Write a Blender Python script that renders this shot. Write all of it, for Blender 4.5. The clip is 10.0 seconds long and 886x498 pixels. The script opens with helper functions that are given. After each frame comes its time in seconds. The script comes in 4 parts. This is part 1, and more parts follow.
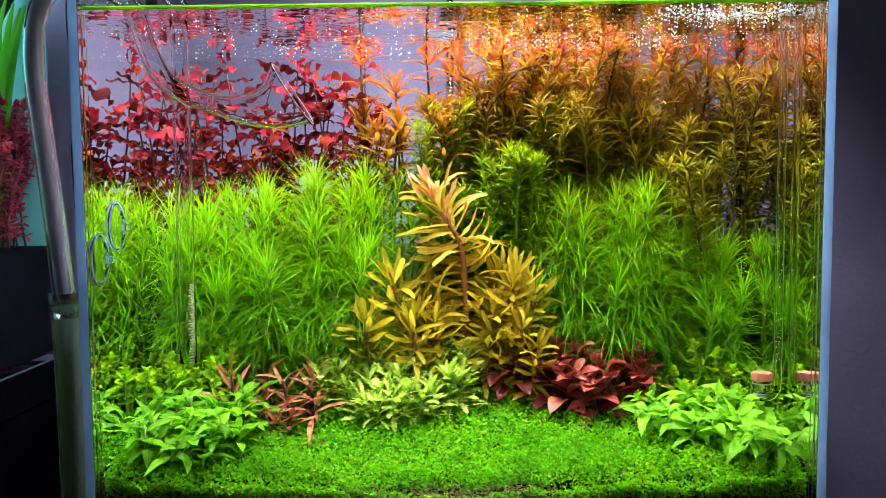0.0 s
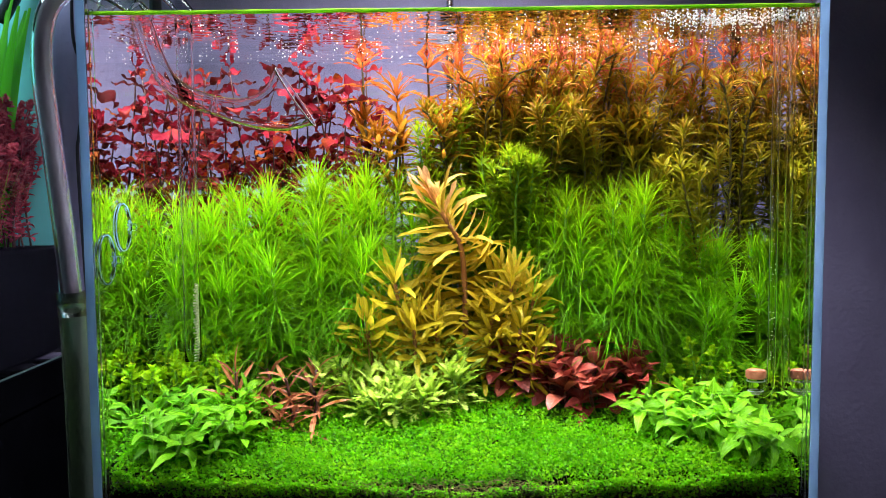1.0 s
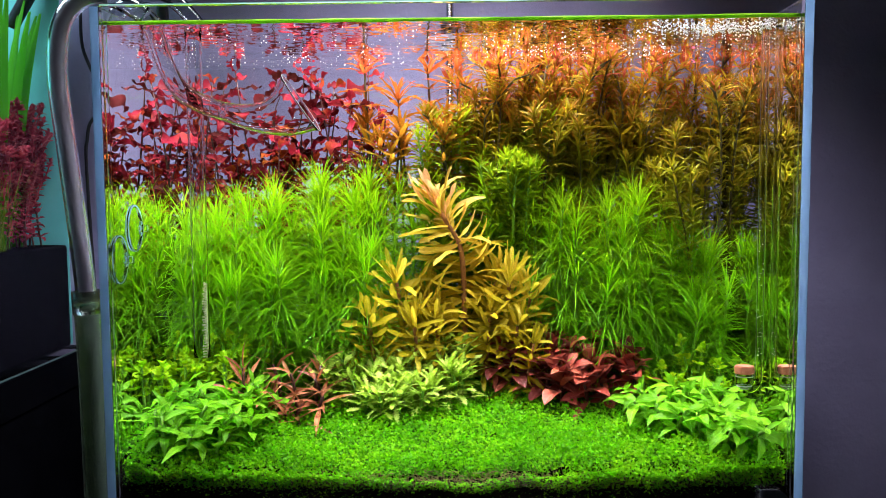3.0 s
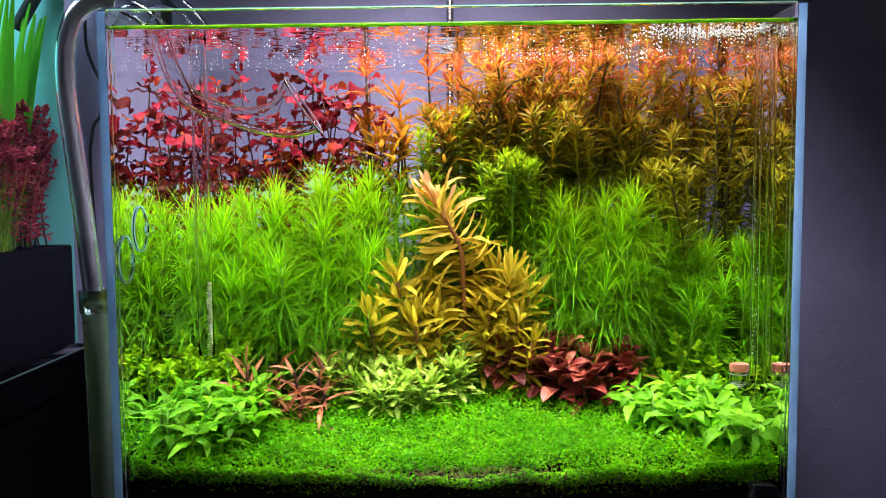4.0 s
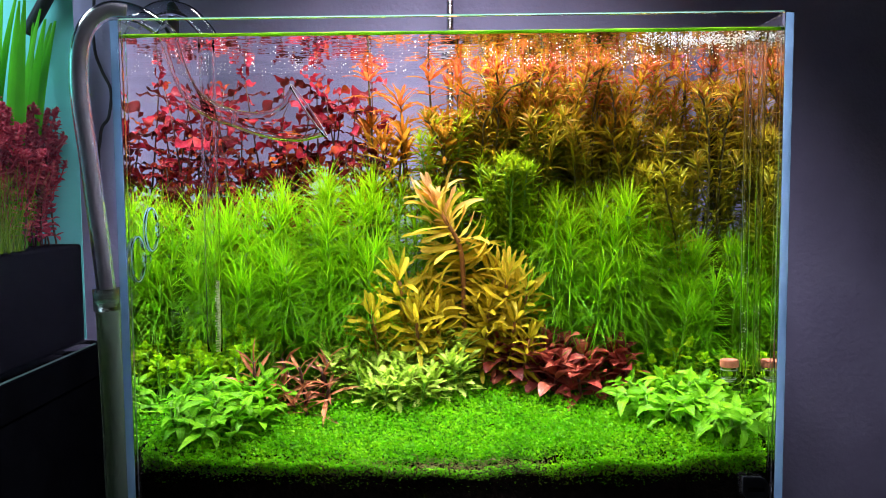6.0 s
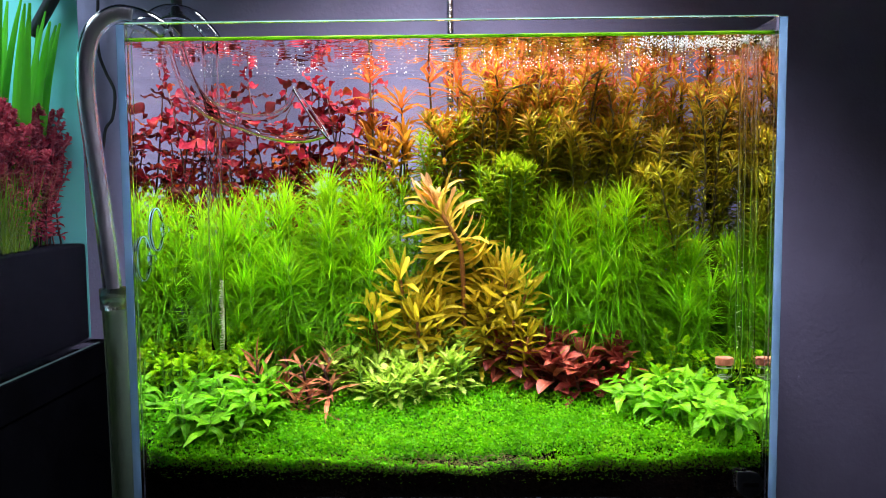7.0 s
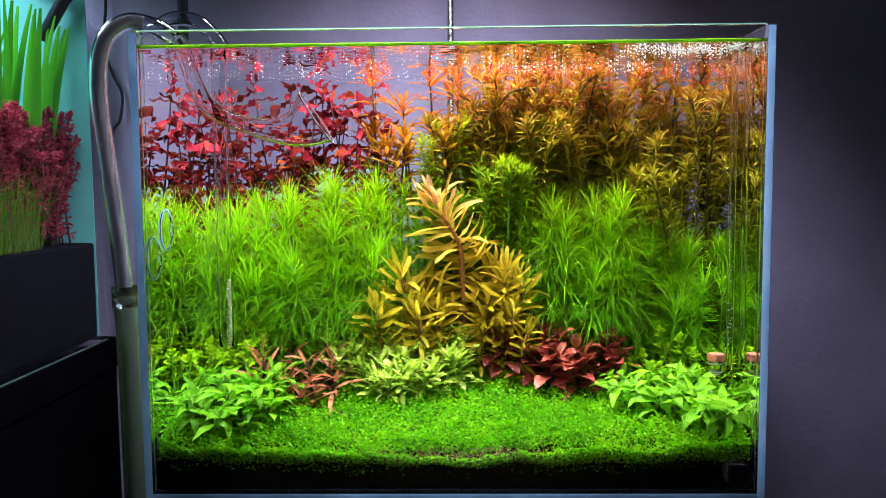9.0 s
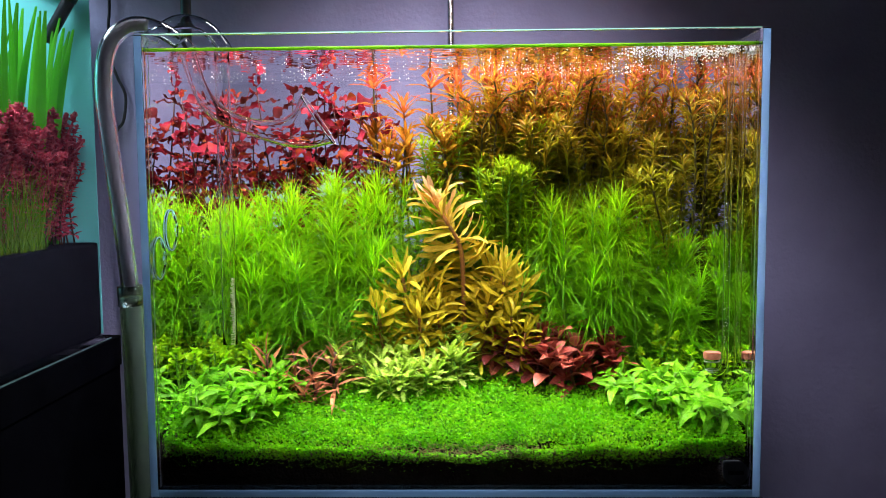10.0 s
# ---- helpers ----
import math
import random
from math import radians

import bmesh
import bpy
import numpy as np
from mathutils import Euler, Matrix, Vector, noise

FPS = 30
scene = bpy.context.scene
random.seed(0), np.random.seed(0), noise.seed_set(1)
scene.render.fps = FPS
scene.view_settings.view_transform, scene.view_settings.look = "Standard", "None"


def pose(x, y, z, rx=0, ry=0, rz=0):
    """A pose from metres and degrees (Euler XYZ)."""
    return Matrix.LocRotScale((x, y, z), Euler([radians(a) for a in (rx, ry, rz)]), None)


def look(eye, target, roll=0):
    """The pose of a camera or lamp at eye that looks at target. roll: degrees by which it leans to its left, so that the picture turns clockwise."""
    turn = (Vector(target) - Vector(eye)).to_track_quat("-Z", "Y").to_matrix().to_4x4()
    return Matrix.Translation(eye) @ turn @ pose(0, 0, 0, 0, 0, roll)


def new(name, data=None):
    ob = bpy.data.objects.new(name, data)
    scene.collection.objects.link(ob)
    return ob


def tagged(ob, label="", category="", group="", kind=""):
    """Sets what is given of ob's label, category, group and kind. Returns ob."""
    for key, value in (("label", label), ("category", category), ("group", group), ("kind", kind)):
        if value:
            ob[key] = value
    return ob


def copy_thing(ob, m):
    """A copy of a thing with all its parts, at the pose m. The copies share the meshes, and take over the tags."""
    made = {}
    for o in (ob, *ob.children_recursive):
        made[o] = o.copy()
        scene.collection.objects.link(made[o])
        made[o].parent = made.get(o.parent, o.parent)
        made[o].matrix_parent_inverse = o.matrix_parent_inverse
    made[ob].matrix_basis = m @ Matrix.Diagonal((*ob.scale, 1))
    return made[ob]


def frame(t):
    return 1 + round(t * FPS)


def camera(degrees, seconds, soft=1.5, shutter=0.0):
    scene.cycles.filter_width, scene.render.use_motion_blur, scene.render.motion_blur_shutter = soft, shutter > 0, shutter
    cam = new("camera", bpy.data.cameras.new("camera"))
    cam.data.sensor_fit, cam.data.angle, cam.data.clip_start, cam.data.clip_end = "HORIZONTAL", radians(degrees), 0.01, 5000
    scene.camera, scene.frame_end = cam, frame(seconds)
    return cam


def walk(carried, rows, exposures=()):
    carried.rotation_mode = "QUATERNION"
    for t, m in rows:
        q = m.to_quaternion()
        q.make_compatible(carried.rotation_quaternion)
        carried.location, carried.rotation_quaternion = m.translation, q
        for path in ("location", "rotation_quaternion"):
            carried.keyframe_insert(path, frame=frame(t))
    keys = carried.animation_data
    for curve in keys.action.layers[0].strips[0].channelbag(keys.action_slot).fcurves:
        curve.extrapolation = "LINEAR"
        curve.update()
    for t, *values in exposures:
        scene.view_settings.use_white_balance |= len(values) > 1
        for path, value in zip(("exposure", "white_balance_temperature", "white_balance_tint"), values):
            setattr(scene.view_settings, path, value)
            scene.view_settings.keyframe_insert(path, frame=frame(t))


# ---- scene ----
# ---------- camera ----------
cam = camera(60.0, 10.0, soft=0.6)
# seconds, x, y, z, yaw, pitch, roll
ROWS = [
    (0.0, 0.0034, -0.6080, 0.2842, 0.913, -3.748, 0.445),
    (0.5, 0.0035, -0.6144, 0.2851, 0.910, -3.783, 0.442),
    (1.0, 0.0037, -0.6209, 0.2860, 0.920, -3.823, 0.442),
    (1.5, 0.0039, -0.6272, 0.2870, 0.930, -3.862, 0.444),
    (2.0, 0.0042, -0.6337, 0.2879, 0.939, -3.902, 0.444),
    (2.5, 0.0045, -0.6401, 0.2889, 0.949, -3.942, 0.445),
    (4.0, 0.0050, -0.6593, 0.2918, 0.979, -4.060, 0.447),
    (4.5, 0.0052, -0.6658, 0.2927, 0.989, -4.100, 0.448),
    (5.0, 0.0055, -0.6722, 0.2937, 1.000, -4.139, 0.449),
    (5.5, 0.0056, -0.6786, 0.2947, 1.010, -4.178, 0.450),
    (7.0, 0.0059, -0.6977, 0.2978, 1.030, -4.329, 0.463),
    (7.5, 0.0061, -0.7040, 0.2988, 1.040, -4.367, 0.464),
    (8.0, 0.0062, -0.7102, 0.2998, 1.050, -4.405, 0.465),
    (8.5, 0.0063, -0.7164, 0.3007, 1.060, -4.444, 0.467),
    (9.0, 0.0064, -0.7225, 0.3016, 1.069, -4.482, 0.467),
    (9.5, 0.0065, -0.7285, 0.3026, 1.078, -4.520, 0.469),
    (10.0, 0.0066, -0.7346, 0.3034, 1.088, -4.557, 0.470),
]
walk(cam, [(t, pose(x, y, z, 90 + pitch, roll, yaw)) for t, x, y, z, yaw, pitch, roll in ROWS])

# ---------- sizes ----------
W, D, H = 0.60, 0.35, 0.45        # the tank, outside
G = 0.008                         # glass
WATER = 0.4385                    # water level
FLOOR = -0.75
WALL = 0.47                       # face of the wall behind the tank

# ---------- light ----------
world = bpy.data.worlds.new("world")
scene.world = world
world.use_nodes = True
world.node_tree.nodes["Background"].inputs[0].default_value = (0.45, 0.5, 0.7, 1)
world.node_tree.nodes["Background"].inputs[1].default_value = 0.03


def area_lamp(name, place, target, size, watts, colour, spread=180):
    data = bpy.data.lights.new(name, "AREA")
    data.shape, data.size, data.size_y = "RECTANGLE", size[0], size[1]
    data.energy, data.color, data.spread = watts, colour, radians(spread)
    ob = new(name, data)
    ob.matrix_world = look(place, target)
    return ob


area_lamp("tank_light", (0.0, 0.15, 0.88), (0.0, 0.15001, 0), (0.34, 0.18), 6.1, (0.99, 0.95, 1.0), 100)
area_lamp("left_tank_light", (-0.71, 0.16, 0.76), (-0.71, 0.16001, 0), (0.16, 0.45), 4.0, (0.75, 0.95, 1.0), 120)

# ---------- materials ----------


def material(name):
    m = bpy.data.materials.new(name)
    m.use_nodes = True
    m.node_tree.nodes.clear()
    return m, m.node_tree.nodes, m.node_tree.links


def node(nodes, kind, **settings):
    n = nodes.new(kind)
    for key, value in settings.items():
        n.inputs[key.replace("_", " ")].default_value = value
    return n


def ramp(nodes, stops):
    n = nodes.new("ShaderNodeValToRGB")
    while len(n.color_ramp.elements) < len(stops):
        n.color_ramp.elements.new(0.5)
    for e, (at, c) in zip(n.color_ramp.elements, stops):
        e.position, e.color = at, (*c, 1)
    return n


def noise_node(nodes, links, scale, detail=3, coords="Object"):
    tc = nodes.new("ShaderNodeTexCoord")
    n = node(nodes, "ShaderNodeTexNoise", Scale=scale, Detail=detail)
    links.new(tc.outputs[coords], n.inputs["Vector"])
    return n


def surface(name, c1, c2, scale=60, rough=0.5, metal=0.0, bump=0.1, bump_scale=300, spec=0.5, depth=0.001):
    """An opaque surface: two tones in patches, fine relief."""
    m, ns, ln = material(name)
    out, b = ns.new("ShaderNodeOutputMaterial"), node(ns, "ShaderNodeBsdfPrincipled", Roughness=rough, Metallic=metal)
    b.inputs["Specular IOR Level"].default_value = spec
    n1, n2 = noise_node(ns, ln, scale, 5), noise_node(ns, ln, bump_scale, 4)
    r = ramp(ns, [(0.3, c1), (0.7, c2)])
    ln.new(n1.outputs[0], r.inputs[0])
    ln.new(r.outputs[0], b.inputs["Base Color"])
    bp = node(ns, "ShaderNodeBump", Strength=bump, Distance=depth)
    ln.new(n2.outputs[0], bp.inputs["Height"])
    ln.new(bp.outputs[0], b.inputs["Normal"])
    ln.new(b.outputs[0], out.inputs[0])
    return m


def leaf_material(name, stops, height=None, glow=0.48, rough=0.45, scale=40, spread=0.45, per="island", rib=0.0, gloss=0.12):
    """A leaf: tones by piece and in patches, or by height in the scene; light passes through. rib: strength of a pale
    midrib and side veins.
    """
    m, ns, ln = material(name)
    out, b = ns.new("ShaderNodeOutputMaterial"), node(ns, "ShaderNodeBsdfPrincipled", Roughness=rough)
    b.inputs["Specular IOR Level"].default_value = gloss
    tr, mix = ns.new("ShaderNodeBsdfTranslucent"), node(ns, "ShaderNodeMixShader", Fac=glow)
    geo, info = ns.new("ShaderNodeNewGeometry"), ns.new("ShaderNodeObjectInfo")
    n1 = noise_node(ns, ln, scale, 3)
    r = ramp(ns, stops)
    a = ns.new("ShaderNodeMath")
    a.operation = "MULTIPLY_ADD"
    rand = geo.outputs["Random Per Island"] if per == "island" else info.outputs["Random"]
    ln.new(rand, a.inputs[0])
    a.inputs[1].default_value = spread
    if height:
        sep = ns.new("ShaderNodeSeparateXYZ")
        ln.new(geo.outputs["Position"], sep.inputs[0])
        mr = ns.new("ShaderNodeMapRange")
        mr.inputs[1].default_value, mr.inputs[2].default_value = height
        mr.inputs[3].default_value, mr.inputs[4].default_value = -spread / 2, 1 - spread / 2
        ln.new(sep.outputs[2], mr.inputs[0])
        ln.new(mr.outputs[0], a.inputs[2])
    else:
        s = ns.new("ShaderNodeMath")
        s.operation = "MULTIPLY_ADD"
        s.inputs[1].default_value, s.inputs[2].default_value = 1.2, -0.1 - spread / 2
        ln.new(n1.outputs[0], s.inputs[0])
        ln.new(s.outputs[0], a.inputs[2])
    ln.new(a.outputs[0], r.inputs[0])
    hv = node(ns, "ShaderNodeHueSaturation")
    v = ns.new("ShaderNodeMapRange")
    v.inputs[3].default_value, v.inputs[4].default_value = 0.75, 1.25
    ln.new(info.outputs["Random"], v.inputs[0])
    ln.new(v.outputs[0], hv.inputs["Value"])
    ln.new(r.outputs[0], hv.inputs["Color"])
    n2 = noise_node(ns, ln, 350, 3)
    bp = node(ns, "ShaderNodeBump", Strength=0.25, Distance=0.0006)
    height_out, colour_out = n2.outputs[0], hv.outputs[0]
    if rib:
        tc, xyz = ns.new("ShaderNodeTexCoord"), ns.new("ShaderNodeSeparateXYZ")
        ln.new(tc.outputs["Object"], xyz.inputs[0])

        def calc(kind, first, second, third=None):
            q = ns.new("ShaderNodeMath")
            q.operation = kind
            for i, value in enumerate((first, second, third)):
                if isinstance(value, (int, float)):
                    q.inputs[i].default_value = value
                elif value is not None:
                    ln.new(value, q.inputs[i])
            return q.outputs[0]

        off = calc("ABSOLUTE", xyz.outputs[1], 0)
        mid = calc("MAXIMUM", calc("MULTIPLY_ADD", off, -1 / 0.0007, 1.0), 0.0)
        side = calc("SINE", calc("MULTIPLY", calc("SUBTRACT", xyz.outputs[0], off), 1900.0), 0)
        veins = calc("MAXIMUM", mid, calc("MULTIPLY", calc("POWER", calc("MAXIMUM", side, 0.0), 6.0), 0.35))
        pale = ns.new("ShaderNodeMixRGB")
        lift = node(ns, "ShaderNodeHueSaturation", Saturation=0.85, Value=1.7)
        ln.new(hv.outputs[0], lift.inputs["Color"])
        ln.new(calc("MULTIPLY", veins, rib), pale.inputs[0])
        ln.new(hv.outputs[0], pale.inputs[1])
        ln.new(lift.outputs[0], pale.inputs[2])
        colour_out = pale.outputs[0]
        height_out = calc("MULTIPLY_ADD", veins, -0.8, n2.outputs[0])
    ln.new(height_out, bp.inputs["Height"])
    ln.new(bp.outputs[0], b.inputs["Normal"])
    ln.new(colour_out, b.inputs["Base Color"])
    ln.new(colour_out, tr.inputs["Color"])
    ln.new(b.outputs[0], mix.inputs[1])
    ln.new(tr.outputs[0], mix.inputs[2])
    ln.new(mix.outputs[0], out.inputs[0])
    return m


def clear(name, ior, tint=(1, 1, 1), rough=0.0, ripple=0.0, ripple_scale=60):
    m, ns, ln = material(name)
    out, b = ns.new("ShaderNodeOutputMaterial"), node(ns, "ShaderNodeBsdfPrincipled", Roughness=rough, IOR=ior)
    b.inputs["Base Color"].default_value = (*tint, 1)
    b.inputs["Transmission Weight"].default_value = 1.0
    if ripple:
        n2 = noise_node(ns, ln, ripple_scale, 3)
        bp = node(ns, "ShaderNodeBump", Strength=ripple, Distance=0.001)
        ln.new(n2.outputs[0], bp.inputs["Height"])
        ln.new(bp.outputs[0], b.inputs["Normal"])
    ln.new(b.outputs[0], out.inputs[0])
    return m


M_GLASS = clear("glass", 1.45, (0.985, 1.0, 0.995))
M_WATER = clear("water", 1.33)
M_PIPE = clear("pipe_glass", 1.16)
M_THIN = clear("second_tank_glass", 1.09)
M_HORN = clear("horn_glass", 1.15)
M_CUP = clear("diffuser_cup", 1.05, (1, 1, 1))
M_PIPE_AIR = clear("pipe_glass_in_air", 1.45, (0.93, 0.94, 0.98))
M_HOSE = clear("green_hose", 1.3, (0.68, 0.82, 0.58), 0.2)
M_EDGE = leaf_material("ground_glass_edge", [(0.0, (0.24, 0.36, 0.50)), (1.0, (0.38, 0.50, 0.64))], glow=0.85, rough=0.2, scale=25, per="object")
# pale colour stands in for bright glints on clear glass rims
M_GLINT = leaf_material("glass_glint", [(0.0, (0.50, 0.53, 0.56)), (1.0, (0.66, 0.69, 0.72))], glow=0.5, rough=0.15, scale=40)
M_RIM = leaf_material("polished_rim", [(0.0, (0.16, 0.38, 0.26)), (0.5, (0.30, 0.50, 0.44)), (1.0, (0.60, 0.72, 0.72))], glow=0.6, rough=0.1, scale=14, spread=0.1, gloss=0.5)
# carpet green refracted in the waterline meniscus, put into the colour
M_MENISCUS = leaf_material("algae_line", [(0.0, (0.06, 0.20, 0.004)), (0.5, (0.20, 0.46, 0.010)), (1.0, (0.42, 0.60, 0.05))], scale=40, glow=0.5, spread=0.1)
M_WALL = surface("rough_grey_plaster", (0.255, 0.240, 0.415), (0.32, 0.305, 0.51), 9, 0.6, 0.0, 0.4, 130, 0.3, 0.003)
M_DARK = surface("dark_paint", (0.02, 0.02, 0.026), (0.03, 0.03, 0.038), 5, 0.8, 0.0, 0.1, 300, 0.1)
M_STAND = surface("black_laminate", (0.006, 0.007, 0.010), (0.010, 0.011, 0.016), 12, 0.6, 0.0, 0.1, 300, 0.0)
M_SOIL = surface("black_soil", (0.004, 0.003, 0.003), (0.018, 0.013, 0.010), 220, 0.9, 0.0, 1.0, 330, 0.0, 0.004)
M_GRAIN = leaf_material("soil_grain", [(0.0, (0.02, 0.015, 0.011)), (0.7, (0.06, 0.045, 0.03)), (1.0, (0.14, 0.10, 0.06))], glow=0.0, rough=0.9, scale=60, spread=0.9)
M_MAT = surface("root_mat", (0.03, 0.11, 0.004), (0.06, 0.20, 0.006), 120, 0.9, 0.0, 1.0, 260, 0.1, 0.003)
M_VELVET = surface("black_film", (0.0012, 0.0013, 0.002), (0.0024, 0.0026, 0.004), 20, 0.8, 0.0, 0.1, 300, 0.0)
M_CHROME = surface("chrome", (0.6, 0.6, 0.63), (0.75, 0.75, 0.78), 40, 0.18, 1.0, 0.02)
M_BLACK = surface("black_plastic", (0.012, 0.014, 0.022), (0.02, 0.022, 0.032), 40, 0.35)
M_TERRA = surface("ceramic_disc", (0.36, 0.105, 0.055), (0.46, 0.16, 0.09), 200, 0.7, 0.0, 0.3, 900)
M_CYAN = surface("turquoise_film", (0.09, 0.44, 0.48), (0.14, 0.54, 0.58), 3, 0.6, 0.0, 0.03)
M_LOGO = surface("grey_print", (0.20, 0.22, 0.26), (0.26, 0.28, 0.33), 90, 0.5)
M_MARK = surface("dark_print", (0.012, 0.014, 0.018), (0.018, 0.02, 0.025), 90, 0.5)
M_LINER = surface("cloudy_grey", (0.20, 0.19, 0.24), (0.28, 0.27, 0.33), 30, 0.4)
M_SLOT = surface("pale_slots", (0.26, 0.32, 0.12), (0.66, 0.70, 0.48), 260, 0.4)

M_CARPET = leaf_material("carpet_leaf", [(0.0, (0.06, 0.28, 0.001)), (0.5, (0.13, 0.45, 0.002)), (1.0, (0.29, 0.60, 0.006))], scale=22, spread=0.5)
# needles: darker green low down, paler lime towards the top
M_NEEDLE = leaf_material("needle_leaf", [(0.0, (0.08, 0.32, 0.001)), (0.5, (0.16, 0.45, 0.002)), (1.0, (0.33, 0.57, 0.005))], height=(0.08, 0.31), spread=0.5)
M_BROAD = leaf_material("broad_leaf", [(0.0, (0.10, 0.38, 0.003)), (0.5, (0.17, 0.48, 0.006)), (1.0, (0.26, 0.56, 0.014))], scale=70, per="object", rib=0.35, gloss=0.15)
M_SMALL = leaf_material("small_round_leaf", [(0.0, (0.13, 0.38, 0.003)), (0.5, (0.30, 0.54, 0.006)), (1.0, (0.60, 0.60, 0.02))], scale=60)
M_GOLD = leaf_material("golden_leaf", [(0.0, (0.36, 0.30, 0.006)), (0.45, (0.56, 0.42, 0.018)), (0.78, (0.68, 0.46, 0.055)), (1.0, (0.78, 0.44, 0.21))], height=(0.12, 0.315), spread=0.4, per="object", rib=0.3)
M_GOLD_STEM = surface("golden_stem", (0.16, 0.06, 0.02), (0.42, 0.17, 0.05), 40, 0.45)
M_RED = leaf_material("crimson_leaf", [(0.0, (0.09, 0.016, 0.012)), (0.3, (0.20, 0.014, 0.020)), (0.65, (0.36, 0.015, 0.040)), (0.85, (0.36, 0.055, 0.016)), (1.0, (0.40, 0.12, 0.014))], scale=30, per="object", spread=0.85, glow=0.36, rib=0.3)
M_RED_STEM = surface("dark_red_stem", (0.05, 0.016, 0.012), (0.10, 0.03, 0.02), 60, 0.5)
M_ROTALA = leaf_material("rotala_leaf", [(0.0, (0.19, 0.26, 0.008)), (0.45, (0.31, 0.28, 0.010)), (0.75, (0.38, 0.23, 0.011)), (0.9, (0.44, 0.15, 0.018)), (1.0, (0.54, 0.10, 0.055))], height=(0.20, 0.45), spread=0.42)
M_ORANGE = leaf_material("orange_leaf", [(0.0, (0.22, 0.17, 0.012)), (0.4, (0.42, 0.22, 0.014)), (0.75, (0.52, 0.16, 0.02)), (1.0, (0.55, 0.11, 0.035))], height=(0.26, 0.44), spread=0.3, per="object")
M_GREEN_ROTALA = leaf_material("green_rotala_leaf", [(0.0, (0.09, 0.24, 0.003)), (0.5, (0.22, 0.37, 0.005)), (1.0, (0.42, 0.47, 0.012))], height=(0.18, 0.41), spread=0.45)
M_OLIVE_STEM = surface("olive_stem", (0.06, 0.05, 0.012), (0.12, 0.09, 0.02), 60, 0.5)
M_GREEN_STEM = surface("green_stem", (0.10, 0.28, 0.01), (0.18, 0.36, 0.02), 60, 0.5)
M_WINE = leaf_material("wine_red_leaf", [(0.0, (0.09, 0.013, 0.010)), (0.5, (0.24, 0.032, 0.022)), (1.0, (0.46, 0.13, 0.07))], scale=45, per="object", glow=0.25, rough=0.42, rib=0.45, gloss=0.2)
M_BROWN = leaf_material("brown_leaf", [(0.0, (0.15, 0.045, 0.018)), (0.5, (0.34, 0.10, 0.040)), (1.0, (0.50, 0.20, 0.08))], scale=60, per="object", glow=0.25, rib=0.5, gloss=0.3)
M_FRILL = leaf_material("frilled_leaf", [(0.0, (0.16, 0.42, 0.006)), (0.45, (0.38, 0.58, 0.040)), (1.0, (0.68, 0.74, 0.22))], scale=70, per="object", rib=0.3, spread=0.5)
M_VALLIS = leaf_material("ribbon_leaf", [(0.0, (0.03, 0.22, 0.01)), (1.0, (0.10, 0.46, 0.02))], scale=20, per="object", rib=0.3)
M_PINK = leaf_material("pink_leaf", [(0.0, (0.16, 0.016, 0.028)), (0.6, (0.44, 0.05, 0.09)), (1.0, (0.68, 0.22, 0.24))], scale=60)
M_GRASS = leaf_material("dark_grass", [(0.0, (0.07, 0.17, 0.008)), (1.0, (0.20, 0.34, 0.02))], scale=40)
M_PETAL = leaf_material("pink_tip", [(0.0, (0.65, 0.10, 0.25)), (1.0, (0.8, 0.30, 0.42))], scale=60)
M_ROOT = surface("pale_root", (0.09, 0.075, 0.018), (0.22, 0.18, 0.045), 80, 0.7)
M_BASE_EDGE = surface("dim_teal_edge", (0.03, 0.07, 0.07), (0.07, 0.13, 0.13), 8, 0.4)
M_FOAM = surface("foam_film", (0.6, 0.6, 0.6), (0.8, 0.8, 0.8), 300, 0.3, 0.0, 0.6, 800)

# ---------- building helpers ----------


class Geo:
    """Collects vertices and faces for one mesh."""

    def __init__(self):
        self.v, self.f, self.n = [], [], 0

    def add(self, verts, faces, m=None):
        verts = np.asarray(verts, float)
        if m is not None:
            a = np.array(m)
            verts = verts @ a[:3, :3].T + a[:3, 3]
        self.v.append(verts)
        self.f += [tuple(i + self.n for i in face) for face in faces]
        self.n += len(verts)
        return self

    def mesh(self, name, mat, smooth=True):
        me = bpy.data.meshes.new(name)
        me.from_pydata(np.concatenate(self.v).tolist(), [], self.f)
        me.materials.append(mat)
        if smooth:
            me.polygons.foreach_set("use_smooth", [True] * len(me.polygons))
        me.update()
        return me


def thing(name, m, label, category, group="", kind=""):
    ob = new(name)
    ob.empty_display_size = 0.01
    ob.matrix_world = m
    return tagged(ob, label, category, group, kind)


def part(name, me, parent, label="", m=None):
    ob = new(name, me)
    ob.parent = parent
    if m is not None:
        ob.matrix_basis = m
    return tagged(ob, label)


def solid(name, me, label, category, group="", kind="", m=None):
    ob = new(name, me)
    if m is not None:
        ob.matrix_world = m
    return tagged(ob, label, category, group, kind)


def box_geo(x0, x1, y0, y1, z0, z1, bevel=0.0):
    bm = bmesh.new()
    bmesh.ops.create_cube(bm, size=1)
    for v in bm.verts:
        v.co = Vector(((x0 + x1) / 2 + v.co.x * (x1 - x0), (y0 + y1) / 2 + v.co.y * (y1 - y0), (z0 + z1) / 2 + v.co.z * (z1 - z0)))
    if bevel:
        bmesh.ops.bevel(bm, geom=bm.edges[:], offset=bevel, segments=2, profile=0.5, affect="EDGES")
    g = Geo()
    bm.verts.index_update()
    g.add([v.co for v in bm.verts], [tuple(v.index for v in f.verts) for f in bm.faces])
    bm.free()
    return g


